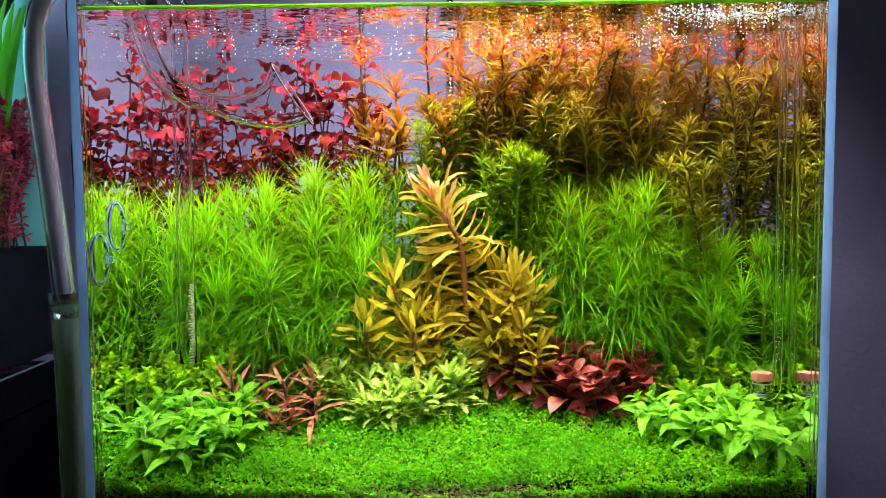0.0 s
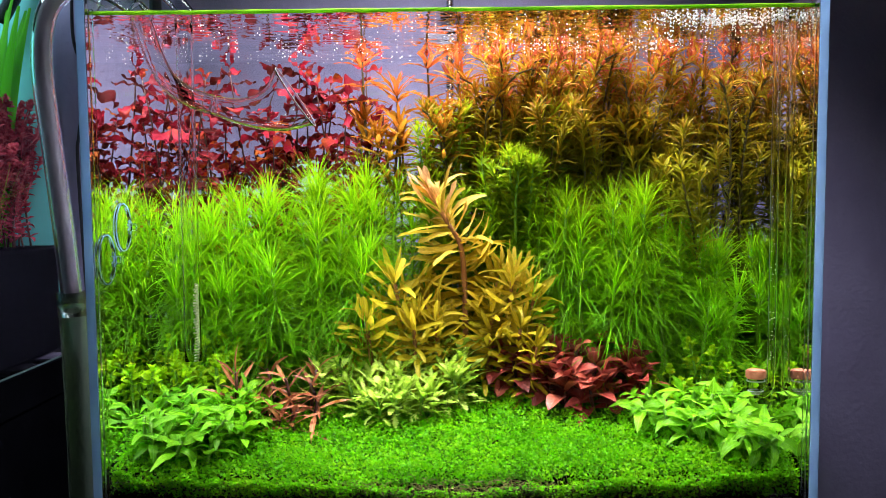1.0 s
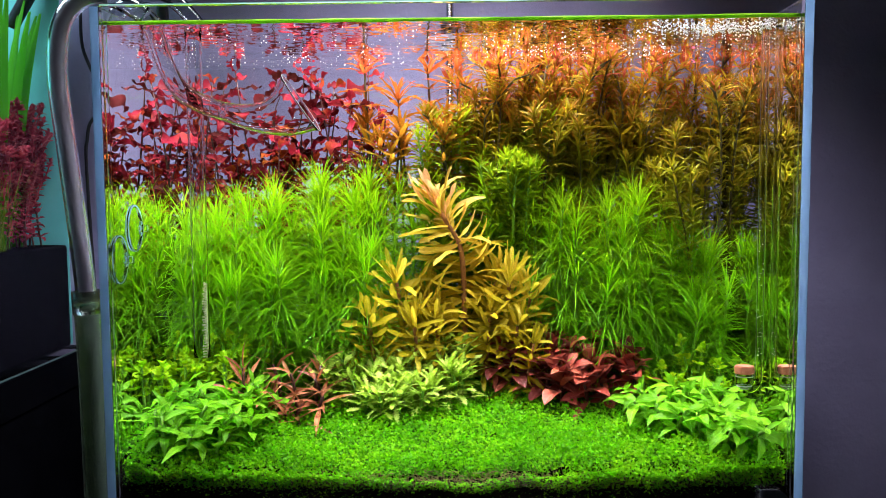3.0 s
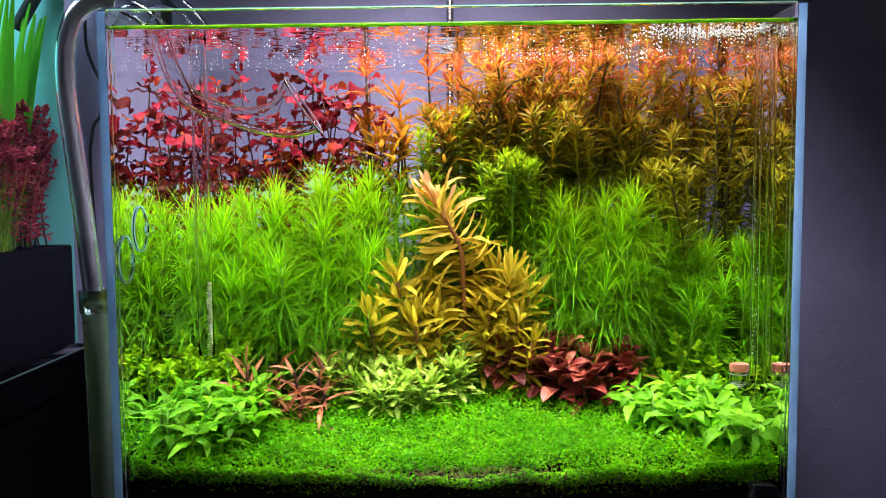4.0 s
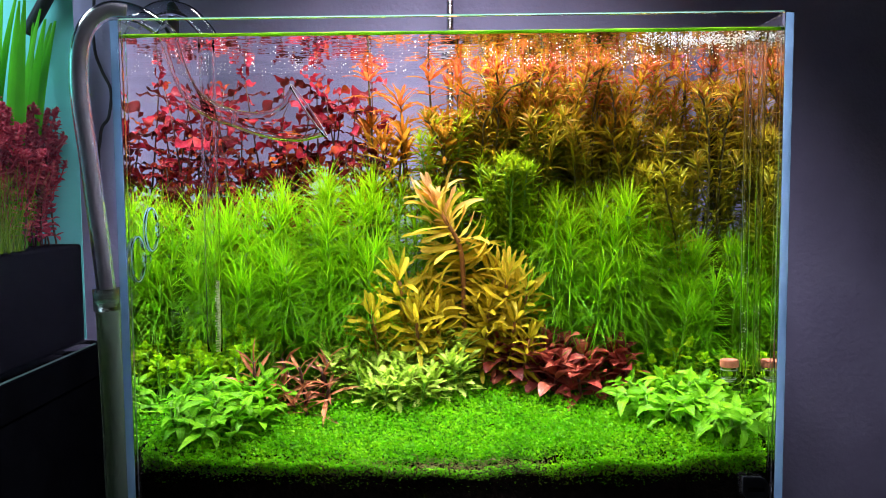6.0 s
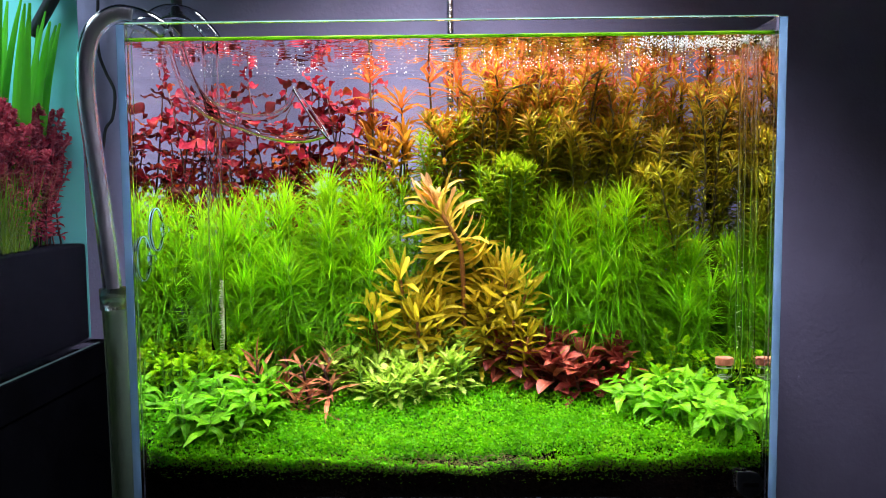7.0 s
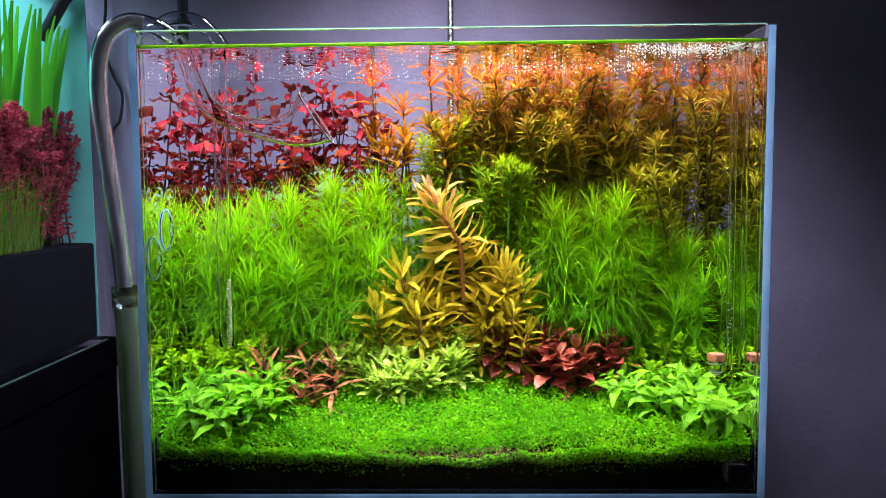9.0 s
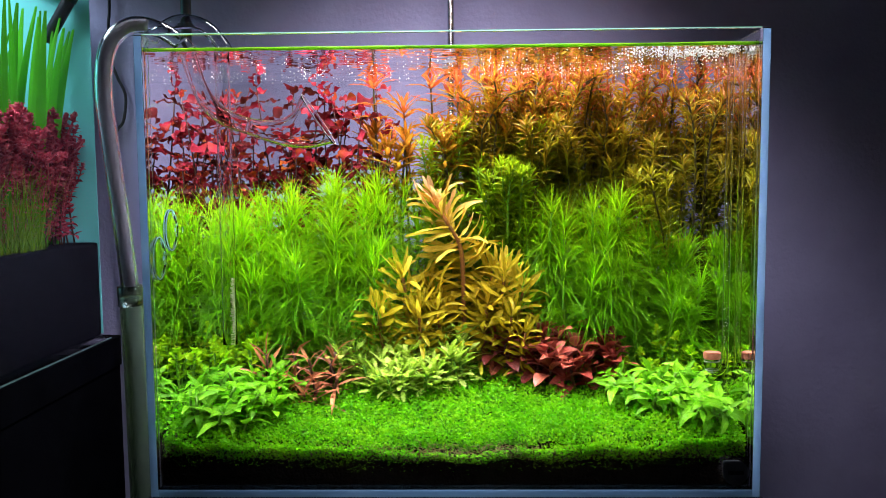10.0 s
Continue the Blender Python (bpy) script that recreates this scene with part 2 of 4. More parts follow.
def box(name, x0, x1, y0, y1, z0, z1, mat, bevel=0.0):
    return box_geo(x0, x1, y0, y1, z0, z1, bevel).mesh(name, mat, False)


def tube_geo(points, radii, sides=10, caps=True):
    """A swept tube through points, with a radius at each."""
    pts = [Vector(p) for p in points]
    if not isinstance(radii, (list, tuple)):
        radii = [radii] * len(pts)
    verts, faces, side = [], [], None
    for i, p in enumerate(pts):
        t = (pts[min(i + 1, len(pts) - 1)] - pts[max(i - 1, 0)]).normalized()
        if side is None:
            side = t.orthogonal().normalized()
        side = (side - t * side.dot(t)).normalized()
        up = t.cross(side)
        for k in range(sides):
            a = 2 * math.pi * k / sides
            verts.append(p + radii[i] * (math.cos(a) * side + math.sin(a) * up))
    for i in range(len(pts) - 1):
        for k in range(sides):
            a, b = i * sides + k, i * sides + (k + 1) % sides
            faces.append((a, b, b + sides, a + sides))
    if caps:
        faces += [tuple(range(sides - 1, -1, -1)), tuple(range((len(pts) - 1) * sides, len(pts) * sides))]
    return [tuple(v) for v in verts], faces


def tube(name, points, radii, mat, sides=10):
    return Geo().add(*tube_geo(points, radii, sides)).mesh(name, mat)


def pipe(name, points, radius, wall, mat, sides=20):
    """A hollow glass pipe: outer and inner skin, joined at the rims."""
    if not isinstance(radius, (list, tuple)):
        radius = [radius] * len(points)
    vo, fo = tube_geo(points, radius, sides, False)
    vi, fi = tube_geo(points, [r - wall for r in radius], sides, False)
    n = len(vo)
    faces = fo + [tuple(n + i for i in reversed(f)) for f in fi]
    last = n - sides
    for k in range(sides):
        j = (k + 1) % sides
        faces += [(j, k, n + k, n + j), (last + k, last + j, n + last + j, n + last + k)]
    return Geo().add(vo + vi, faces).mesh(name, mat)


def smooth_path(points, steps=8):
    """Catmull-Rom curve through points."""
    p = [Vector(points[0])] + [Vector(q) for q in points] + [Vector(points[-1])]
    found = []
    for i in range(1, len(p) - 2):
        for s in range(steps):
            t = s / steps
            found.append(0.5 * ((2 * p[i]) + (p[i + 1] - p[i - 1]) * t + (2 * p[i - 1] - 5 * p[i] + 4 * p[i + 1] - p[i + 2]) * t * t + (3 * p[i] - p[i - 1] - 3 * p[i + 1] + p[i + 2]) * t ** 3))
    found.append(p[-2])
    return found


def leaf_geo(length, width, bend=0.6, fold=0.25, n=5, peak=0.45, stalk=0.08, wave=0.0, waves=4, twist=0.0, full=0.85, lobes=0.0):
    """A leaf along +x, face up: narrow stalk, widest at peak, folded at its midrib, bending down by bend radians."""
    verts, faces = [], []
    x = z = 0.0
    for i in range(n + 1):
        s = i / n
        q = s ** (math.log(0.5) / math.log(peak))
        w = width / 2 * max(math.sin(math.pi * q) ** full if 0 < q < 1 else 0.0, 0.12 if i == 0 else 0.02)
        if s < stalk:
            w = min(w, width * 0.08)
        if i % 2:
            w *= 1 - lobes
        a = -bend * s
        edge = fold * w + wave * width * math.sin(waves * math.pi * 2 * s) * (1 if i % 2 else 0.6)
        edge2 = fold * w + wave * width * math.sin(waves * math.pi * 2 * s + 1.7)
        tw = twist * s
        verts += [(x - edge * math.sin(a), w * math.cos(tw), z + edge * math.cos(a) + w * math.sin(tw)), (x, 0, z), (x - edge2 * math.sin(a), -w * math.cos(tw), z + edge2 * math.cos(a) - w * math.sin(tw))]
        x += length / n * math.cos(a)
        z += length / n * math.sin(a)
    for i in range(n):
        b = 3 * i
        faces += [(b, b + 1, b + 4, b + 3), (b + 1, b + 2, b + 5, b + 4)]
    return verts, faces


def ribbon_geo(length, width, bend, n=4):
    """A fine needle leaf along +x."""
    verts, faces = [], []
    x = z = 0.0
    for i in range(n + 1):
        s = i / n
        w = width / 2 * (1 - 0.75 * s ** 2)
        verts += [(x, w, z), (x, -w, z)]
        a = -bend * s
        x += length / n * math.cos(a)
        z += length / n * math.sin(a)
    for i in range(n):
        faces.append((2 * i, 2 * i + 1, 2 * i + 3, 2 * i + 2))
    return verts, faces


def aim(place, azimuth, rise, roll=0.0, scale=1.0):
    """A leaf's pose on its stem: angles in radians."""
    return Matrix.Translation(place) @ Matrix.Rotation(azimuth, 4, "Z") @ Matrix.Rotation(-rise, 4, "Y") @ Matrix.Rotation(roll, 4, "X") @ Matrix.Scale(scale, 4)


rng = random.Random(11)
uni = rng.uniform


def carpet_top(x, y):
    """Height of the carpet's top."""
    lump = 0.006 * noise.noise(Vector((x * 14, y * 14, 2.0))) + 0.004 * noise.noise(Vector((x * 45, y * 45, 5.0))) + 0.0032 * noise.noise(Vector((x * 105, y * 105, 1.0)))
    return 0.044 + 0.31 * y + 0.055 * abs(x) * (1 - y / 0.3) + lump - 0.019 * max(0, 1 - y / 0.042) ** 2


def soil_top(x, y):
    lump = 0.004 * noise.noise(Vector((x * 25, y * 25, 9.0)))
    return 0.030 + 0.29 * y + 0.02 * abs(x) + lump - 0.004 * max(0, 1 - y / 0.02)


# ---------- room ----------
R0, R1, RB, CEIL = -2.0, 2.0, -2.6, 1.75
solid("floor", box("floor", R0, R1, RB, WALL, FLOOR - 0.1, FLOOR, M_DARK), "dark floor of the unlit room", "floor", kind="structure")
solid("ceiling", box("ceiling", R0 - 0.1, R1 + 0.1, RB - 0.1, WALL + 0.1, CEIL, CEIL + 0.1, M_DARK), "dark plain ceiling of the room", "ceiling", kind="structure")
solid("wall_north", box("wall_north", R0, R1, WALL, WALL + 0.1, FLOOR - 0.1, CEIL, M_WALL), "grey roughcast plaster wall behind the aquarium", "wall", kind="structure")
solid("wall_south", box("wall_south", R0, R1, RB - 0.1, RB, FLOOR - 0.1, CEIL, M_DARK), "plain dark wall", "wall", kind="structure")
solid("wall_east", box("wall_east", R1, R1 + 0.1, RB - 0.1, WALL + 0.1, FLOOR - 0.1, CEIL, M_DARK), "plain dark wall", "wall", kind="structure")
solid("wall_west", box("wall_west", R0 - 0.1, R0, RB - 0.1, WALL + 0.1, FLOOR - 0.1, CEIL, M_DARK), "plain dark wall", "wall", kind="structure")

# ---------- stand and tank ----------
stand = thing("aquarium_stand", pose(0, 0, FLOOR), "black laminate cabinet under the aquarium", "cabinet")
part("top_board", box("top_board", -W / 2 - 0.004, W / 2 + 0.004, -0.004, D + 0.006, -FLOOR - 0.022, -FLOOR - 0.002, M_STAND, 0.001), stand)
part("body", box("body", -W / 2, W / 2, 0.02, D, 0.06, -FLOOR - 0.022, M_STAND, 0.001), stand)
part("plinth", box("plinth", -W / 2 + 0.02, W / 2 - 0.02, 0.05, D - 0.02, 0, 0.06, M_STAND), stand)
for s in (-1, 1):
    door = part("door", box("door", min(s * 0.002, s * W / 2), max(s * 0.002, s * W / 2), 0.0, 0.0195, 0.065, -FLOOR - 0.026, M_STAND, 0.001), stand)
    part("handle", tube("handle", [(s * 0.03, -0.012, 0.45), (s * 0.03, -0.012, 0.58)], 0.004, M_CHROME), door)

tank = thing("aquarium", pose(0, 0, 0), "rimless clear glass aquarium planted densely, on a black cabinet", "aquarium")
panes = {
    "front_pane": (-W / 2 + G, W / 2 - G, 0.0, G, 0.0, H),
    "back_pane": (-W / 2 + G, W / 2 - G, D - G, D, 0.0, H),
    "side_pane": (-W / 2, -W / 2 + G - 0.0002, 0.0, D, 0.0, H),
    "side_pane.001": (W / 2 - G + 0.0002, W / 2, 0.0, D, 0.0, H),
    "bottom_pane": (-W / 2 + G, W / 2 - G, G + 0.0002, D - G - 0.0002, 0.0, G),
}
pane = {}
for name, b in panes.items():
    pane[name] = part(name.split(".")[0], box(name, *b, M_GLASS), tank)
    pane[name].visible_shadow = False
for name, s in (("side_pane", -1), ("side_pane.001", 1)):
    xs = sorted((s * (W / 2 - 0.0006), s * (W / 2 - G + 0.0004)))
    part("ground_edge", box("ground_edge", *xs, -0.0012, -0.0002, 0.0, H - 0.001, M_EDGE), pane[name], "pale blue ground glass edge")
    part("bead", box("bead", *sorted((s * (W / 2 - G - 0.0002), s * (W / 2 - G - 0.0032))), G + 0.0002, G + 0.0022, G, H - 0.01, M_GLASS), pane[name], "clear silicone bead")
part("ground_edge", box("ground_edge", -W / 2 + G, W / 2 - G, -0.0012, -0.0002, 0.0, 0.007, M_EDGE), pane["bottom_pane"], "pale blue ground glass edge")
for name in ("front_pane", "back_pane"):
    b = panes[name]
    part("polished_edge", box("polished_edge", b[0], b[1], b[2] + 0.001, b[3] - 0.001, H + 0.0002, H + 0.0014, M_RIM, 0.0004), pane[name], "greenish polished glass rim")
    pane[name].children[0].visible_shadow = False

# water: one closed body with a slightly rippled top
IX, IY0, IY1, IZ = W / 2 - G - 0.0008, G + 0.0008, D - G - 0.0008, G + 0.0006
nx, ny = 150, 84
verts, faces = [], []
for j in range(ny + 1):
    for i in range(nx + 1):
        x, y = -IX + 2 * IX * i / nx, IY0 + (IY1 - IY0) * j / ny
        z = WATER + 0.0004 * noise.noise(Vector((x * 22, y * 22, 0.3))) + 0.0002 * noise.noise(Vector((x * 80, y * 80, 4.0)))
        verts.append((x, y, z))
for j in range(ny):
    for i in range(nx):
        a = j * (nx + 1) + i
        faces.append((a, a + 1, a + nx + 2, a + nx + 1))
base = len(verts)
verts += [(-IX, IY0, IZ), (IX, IY0, IZ), (IX, IY1, IZ), (-IX, IY1, IZ)]
c0, c1, c2, c3 = 0, nx, (ny + 1) * (nx + 1) - 1, ny * (nx + 1)
faces.append((base + 3, base + 2, base + 1, base))
faces.append(tuple([base, base + 1] + list(range(c1, c0 - 1, -1))))
faces.append(tuple([base + 2, base + 3] + list(range(c3, c2 + 1))))
faces.append(tuple([base + 1, base + 2] + list(range(c2, c1 - 1, -(nx + 1)))))
faces.append(tuple([base + 3, base] + list(range(c0, c3 + 1, nx + 1))))
me = Geo().add(verts, faces).mesh("water", M_WATER, False)
water = solid("water", me, "clear still water filling the aquarium", "water", kind="structure")
water.visible_shadow = False
# green strip stands in for the meniscus refracting the plants below
MENISCUS = [(-IX + 2 * IX * i / 60, G + 0.0035, WATER - 0.0012 + 0.0004 * noise.noise(Vector((i * 0.4, 0, 6)))) for i in range(61)]
solid("algae_line", tube("algae_line", MENISCUS, [0.0016 + 0.0006 * noise.noise(Vector((i * 0.55, 3, 0))) for i in range(61)], M_MENISCUS, 8), "lime green meniscus line along the waterline, its refracted green painted on", "algae", kind="structure")

# soil
nx, ny = 120, 70
verts, faces = [], []
for j in range(ny + 1):
    for i in range(nx + 1):
        x, y = -IX + 0.001 + 2 * (IX - 0.001) * i / nx, IY0 + 0.001 + (IY1 - IY0 - 0.002) * j / ny
        verts.append((x, y, soil_top(x, y)))
for j in range(ny):
    for i in range(nx):
        a = j * (nx + 1) + i
        faces.append((a, a + 1, a + nx + 2, a + nx + 1))
base = len(verts)
zb = IZ + 0.001
verts += [(-IX + 0.001, IY0 + 0.001, zb), (IX - 0.001, IY0 + 0.001, zb), (IX - 0.001, IY1 - 0.001, zb), (-IX + 0.001, IY1 - 0.001, zb)]
c0, c1, c2, c3 = 0, nx, (ny + 1) * (nx + 1) - 1, ny * (nx + 1)
faces += [(base + 3, base + 2, base + 1, base), tuple([base, base + 1] + list(range(c1, c0 - 1, -1))), tuple([base + 2, base + 3] + list(range(c3, c2 + 1))),
          tuple([base + 1, base + 2] + list(range(c2, c1 - 1, -(nx + 1)))), tuple([base + 3, base] + list(range(c0, c3 + 1, nx + 1)))]
solid("substrate", Geo().add(verts, faces).mesh("substrate", M_SOIL, False), "black granular aquarium soil sloping up to the back", "soil", kind="structure")

# maker's mark on the front pane, unreadable
mark = thing("maker_sticker", pose(0.276, -0.0008, 0.024), "small grey maker's sticker on the glass corner", "sticker")
bm = bmesh.new()
pts = [(0.0125 * math.cos(a), 0, 0.0125 * math.sin(a)) for a in [math.pi * k / 16 for k in range(-16, 9)]]
pts.append((-0.0125, 0, 0.0125))
g = Geo().add(pts + [(x, 0.0002, z) for x, y, z in pts], [tuple(range(len(pts)))] + [(i, (i + 1) % len(pts), len(pts) + (i + 1) % len(pts), len(pts) + i) for i in range(len(pts))])
part("backing", g.mesh("backing", M_LOGO, False), mark)
part("bar", box("bar", -0.0075, 0.0075, -0.0006, -0.0001, -0.002, 0.002, M_MARK), mark)

# ---------- plants ----------


def leaves_on(parent, spots, kinds, name="leaf"):
    """Leaf objects on shared meshes at poses under a plant."""
    for m in spots:
        part(name, rng.choice(kinds), parent, "", m)


def stem_line(height, sway, n=7):
    """A gently curved stem from the origin."""
    a, b = uni(0, 6.28), uni(0, 6.28)
    return [Vector((sway * math.cos(a) * (i / n) ** 1.6 + 0.15 * sway * math.sin(5 * i / n + b), sway * math.sin(a) * (i / n) ** 1.6, height * i / n)) for i in range(n + 1)]


def along(line, s):
    """The point at a share of a line's length."""
    steps = [(b - a).length for a, b in zip(line, line[1:])]
    left = max(0.0, min(1.0, s)) * sum(steps)
    for a, b, d in zip(line, line[1:], steps):
        if left <= d and d:
            return a.lerp(b, left / d)
        left -= d
    return line[-1].copy()


# needle-leaved stems
def needle_plant(height):
    ob = thing("needle_stem_plant", pose(0, 0, 0), "bright green stem plant with fine needle whorls in the midground", "aquatic plant", "needle plants of the midground")
    line = stem_line(height, 0.012)
    part("stem", tube("stem", line, [0.0016] * 7 + [0.001], M_GREEN_STEM, 6), ob)
    g = Geo()
    count = max(5, int(height / 0.0105))
    for k in range(count + 1):
        s = max(0.06, 1 - k * 0.0105 / height) if k else 1.0
        rise = (1.15, 0.8, 0.5)[k] if k < 3 else uni(-0.1, 0.4)
        length = (0.040, 0.052, 0.058)[k] if k < 3 else 0.060
        p = along(line, s)
        n = 22 if k < 8 else 15
        a0 = uni(0, 6.28)
        for j in range(n):
            m = aim(p, a0 + 6.283 * j / n + uni(-0.14, 0.14), rise + uni(-0.25, 0.25), uni(-0.5, 0.5))
            g.add(*ribbon_geo(length * uni(0.75, 1.12), uni(0.0008, 0.0011), uni(0.2, 1.4) if k < 4 else uni(0.2, 1.8), 8), m)
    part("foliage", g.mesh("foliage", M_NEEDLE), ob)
    return ob


def stand_of(makers, spots, turn=True, tilt=5):
    """Each maker's plant first, then copies of them, at (x, y, z, size)."""
    for i, (x, y, z, size, which) in enumerate(spots):
        m = pose(x, y, z, uni(-tilt, tilt), uni(-tilt, tilt), uni(0, 360) if turn else 0) @ Matrix.Scale(size, 4)
        src = makers[which]
        if not src.get("used"):
            src["used"] = 1
            src.matrix_world = m
        else:
            c = copy_thing(src, m.copy())
            c.matrix_basis = m
            c["used"] = 1


def spread_spots(x0, x1, y0, y1, gap, tries=4000):
    found = []
    for _ in range(tries):
        x, y = uni(x0, x1), uni(y0, y1)
        if all((x - a) ** 2 + (y - b) ** 2 > gap * gap for a, b in found):
            found.append((x, y))
    return found


needle_sizes = [0.055, 0.08, 0.105, 0.13, 0.155, 0.18]
needles = [needle_plant(h) for h in needle_sizes for _ in range(2)]


def needle_spots(x0, x1, y0, y1, gap, top):
    spots = []
    for x, y in spread_spots(x0, x1, y0, y1, gap):
        if -0.085 < x < 0.108 and y < 0.212:
            continue
        z = soil_top(x, y)
        want = max(0.05, top(x, y) - z - 0.024 + uni(-0.008, 0.008))
        k = min(range(len(needle_sizes)), key=lambda i: abs(needle_sizes[i] - want))
        spots.append((x, y, z, want / needle_sizes[k], 2 * k + rng.randint(0, 1)))
    return spots


def top_left(x, y):
    crest = 0.294 + 0.022 * max(0, min(1, (x + 0.28) / 0.14)) + 0.005 * math.sin(40 * x)
    return crest - (0.24 - min(y, 0.24)) * 1.3


def top_right(x, y):
    crest = 0.297 - 0.058 * max(0, min(1, (x - 0.205) / 0.05)) + 0.008 * math.cos(80 * (x - 0.115))
    return crest - (0.225 - min(y, 0.225)) * 1.4


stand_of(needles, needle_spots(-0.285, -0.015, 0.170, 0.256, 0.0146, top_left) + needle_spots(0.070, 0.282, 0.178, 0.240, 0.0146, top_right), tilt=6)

# crimson broad-leaved stems at the back
red_leaves = [Geo().add(*leaf_geo(uni(0.029, 0.038), uni(0.016, 0.022), uni(-0.2, 1.4), uni(-0.1, 0.5), 12, uni(0.48, 0.60), 0.26, uni(0.14, 0.26), uni(1.2, 2.2), uni(-0.7, 0.7), uni(1.4, 1.9), uni(0, 0.22))).mesh("leaf", M_RED) for _ in range(10)]


def red_plant(x, y, top):
    z = soil_top(x, y)
    height = top - z
    ob = thing("crimson_stem_plant", pose(x, y, z), "crimson stem plant with broad pointed leaves by the back glass", "aquatic plant", "crimson plants at the back")
    line = stem_line(height, 0.026)
    part("stem", tube("stem", line, [0.0013] * 5 + [0.0011, 0.0009, 0.0007], M_RED_STEM, 6), ob)
    spots, a, h = [], uni(0, 3.14), height
    tall = top > 0.39
    k = 0
    while h > max(0.06, height - 0.27):
        p = along(line, h / height)
        free = tall and h + z > 0.345
        size = 0.5 + 0.25 * k if k < 2 else uni(0.8, 1.12) if free else uni(0.5, 0.85)
        rise = (0.9, 0.5)[k] if k < 2 else uni(-0.25, 0.25)
        for s in (0, math.pi):
            spots.append(aim(p, a + s + uni(-0.25, 0.25), rise + uni(-0.3, 0.3), uni(-0.6, 0.6), size * uni(0.85, 1.1)))
        a += math.pi / 2 + uni(-0.3, 0.3)
        h -= uni(0.007, 0.010) if k < 2 else uni(0.017, 0.025) if free else uni(0.010, 0.016)
        k += 1
    leaves_on(ob, spots, red_leaves)


for i in range(13):
    for j in range(3):
        x, y = -0.281 + 0.0158 * i + uni(-0.005, 0.005), 0.276 + 0.022 * j + uni(-0.007, 0.007)
        if x < -0.115 or j:
            red_plant(x, y, uni(0.405, 0.434) if (i + 2 * j) % 4 == 0 else uni(0.36, 0.40) if (i + 2 * j) % 4 == 2 else uni(0.31, 0.355))

# narrow-leaved stems, green to orange with height
def whorl_stem(name, height, leaf_l, leaf_w, mat, stem_mat, label, group, gap=0.010, per=4, reach=1.0, sway=0.03, shoots=0, bow=0.0):
    ob = thing(name, pose(0, 0, 0), label, "aquatic plant", group)
    line = stem_line(height, sway, 7)
    if bow:
        line = stem_line(height * 0.84, sway * 0.4, 7)
        line += [line[-1] + Vector((bow * q, 0, 0.16 * height * (1 - (1 - q) ** 2))) for q in (0.3, 0.65, 1.0)]
    part("stem", tube("stem", line, [0.0013] * (len(line) - 1) + [0.0008], stem_mat, 6), ob)
    g = Geo()

    def dress(line, height, low, first):
        h, k = height, 0
        while h > low:
            p = along(line, h / height)
            rise = (1.3, 1.1, 0.9, 0.75)[k] if k < 4 else uni(0.25, 0.95)
            size = first * ((0.6, 0.8, 0.95, 1.0)[k] if k < 4 else uni(0.7, 1.1))
            a0 = uni(0, 6.28)
            for j in range(per):
                m = aim(p, a0 + 6.283 * j / per + uni(-0.35, 0.35), rise + uni(-0.35, 0.35), uni(-0.8, 0.8), size)
                g.add(*leaf_geo(leaf_l * uni(0.8, 1.2), leaf_w * uni(0.8, 1.2), uni(-0.2, 1.6), 0.3, 5, 0.4, 0.05), m)
            h -= gap * (0.4 if k < 3 else uni(0.7, 1.3))
            k += 1

    dress(line, height, height * (1 - reach) + 0.01, 1.0)
    for _ in range(shoots):
        at, az = uni(0.35, 0.85), uni(0, 6.28)
        h = min(uni(0.04, 0.09), (1 - at) * height)
        q = along(line, at)
        side = [q + Vector((math.cos(az) * 0.022 * (i / 5) ** 0.7, math.sin(az) * 0.022 * (i / 5) ** 0.7, h * i / 5)) for i in range(6)]
        g.add(*tube_geo(side, 0.0009, 5))
        dress(side, h, 0.008, 0.85)
    part("foliage", g.mesh("foliage", mat), ob)
    return ob


R_LABEL = "narrow-leaved stem plant, olive below and orange at the tips"
ROT = (0.20, 0.24, 0.28, 0.30, 0.315, 0.32)
rot = [whorl_stem("rotala_stem_plant", h, 0.025, 0.0027, M_ROTALA, M_OLIVE_STEM, R_LABEL, "orange stem plants at the back", 0.0080, 5, 1.0, 0.05, 4, bow) for h, bow in zip(ROT, (0, 0, 0.02, 0.035, 0.05, 0.03))]
spots = []
for x, y in spread_spots(0.012, 0.286, 0.252, 0.328, 0.0134):
    z = soil_top(x, y)
    top = 0.432 - (0.06 * uni(0.2, 1.0) if uni(0, 1) < 0.35 else 0.0)
    if 0.215 < x < 0.262:
        top = uni(0.32, 0.37)
    if x < 0.04:
        top = uni(0.30, 0.425)
    h = top - z
    k = min(range(6), key=lambda i: abs(ROT[i] - h))
    spots.append((x, y, z, h / ROT[k], k))
for x, y in spread_spots(0.17, 0.286, 0.248, 0.275, 0.034):
    h = uni(0.26, 0.31) - soil_top(x, y)
    spots.append((x, y, soil_top(x, y), h / 0.20, 0))
stand_of(rot, spots, tilt=9)

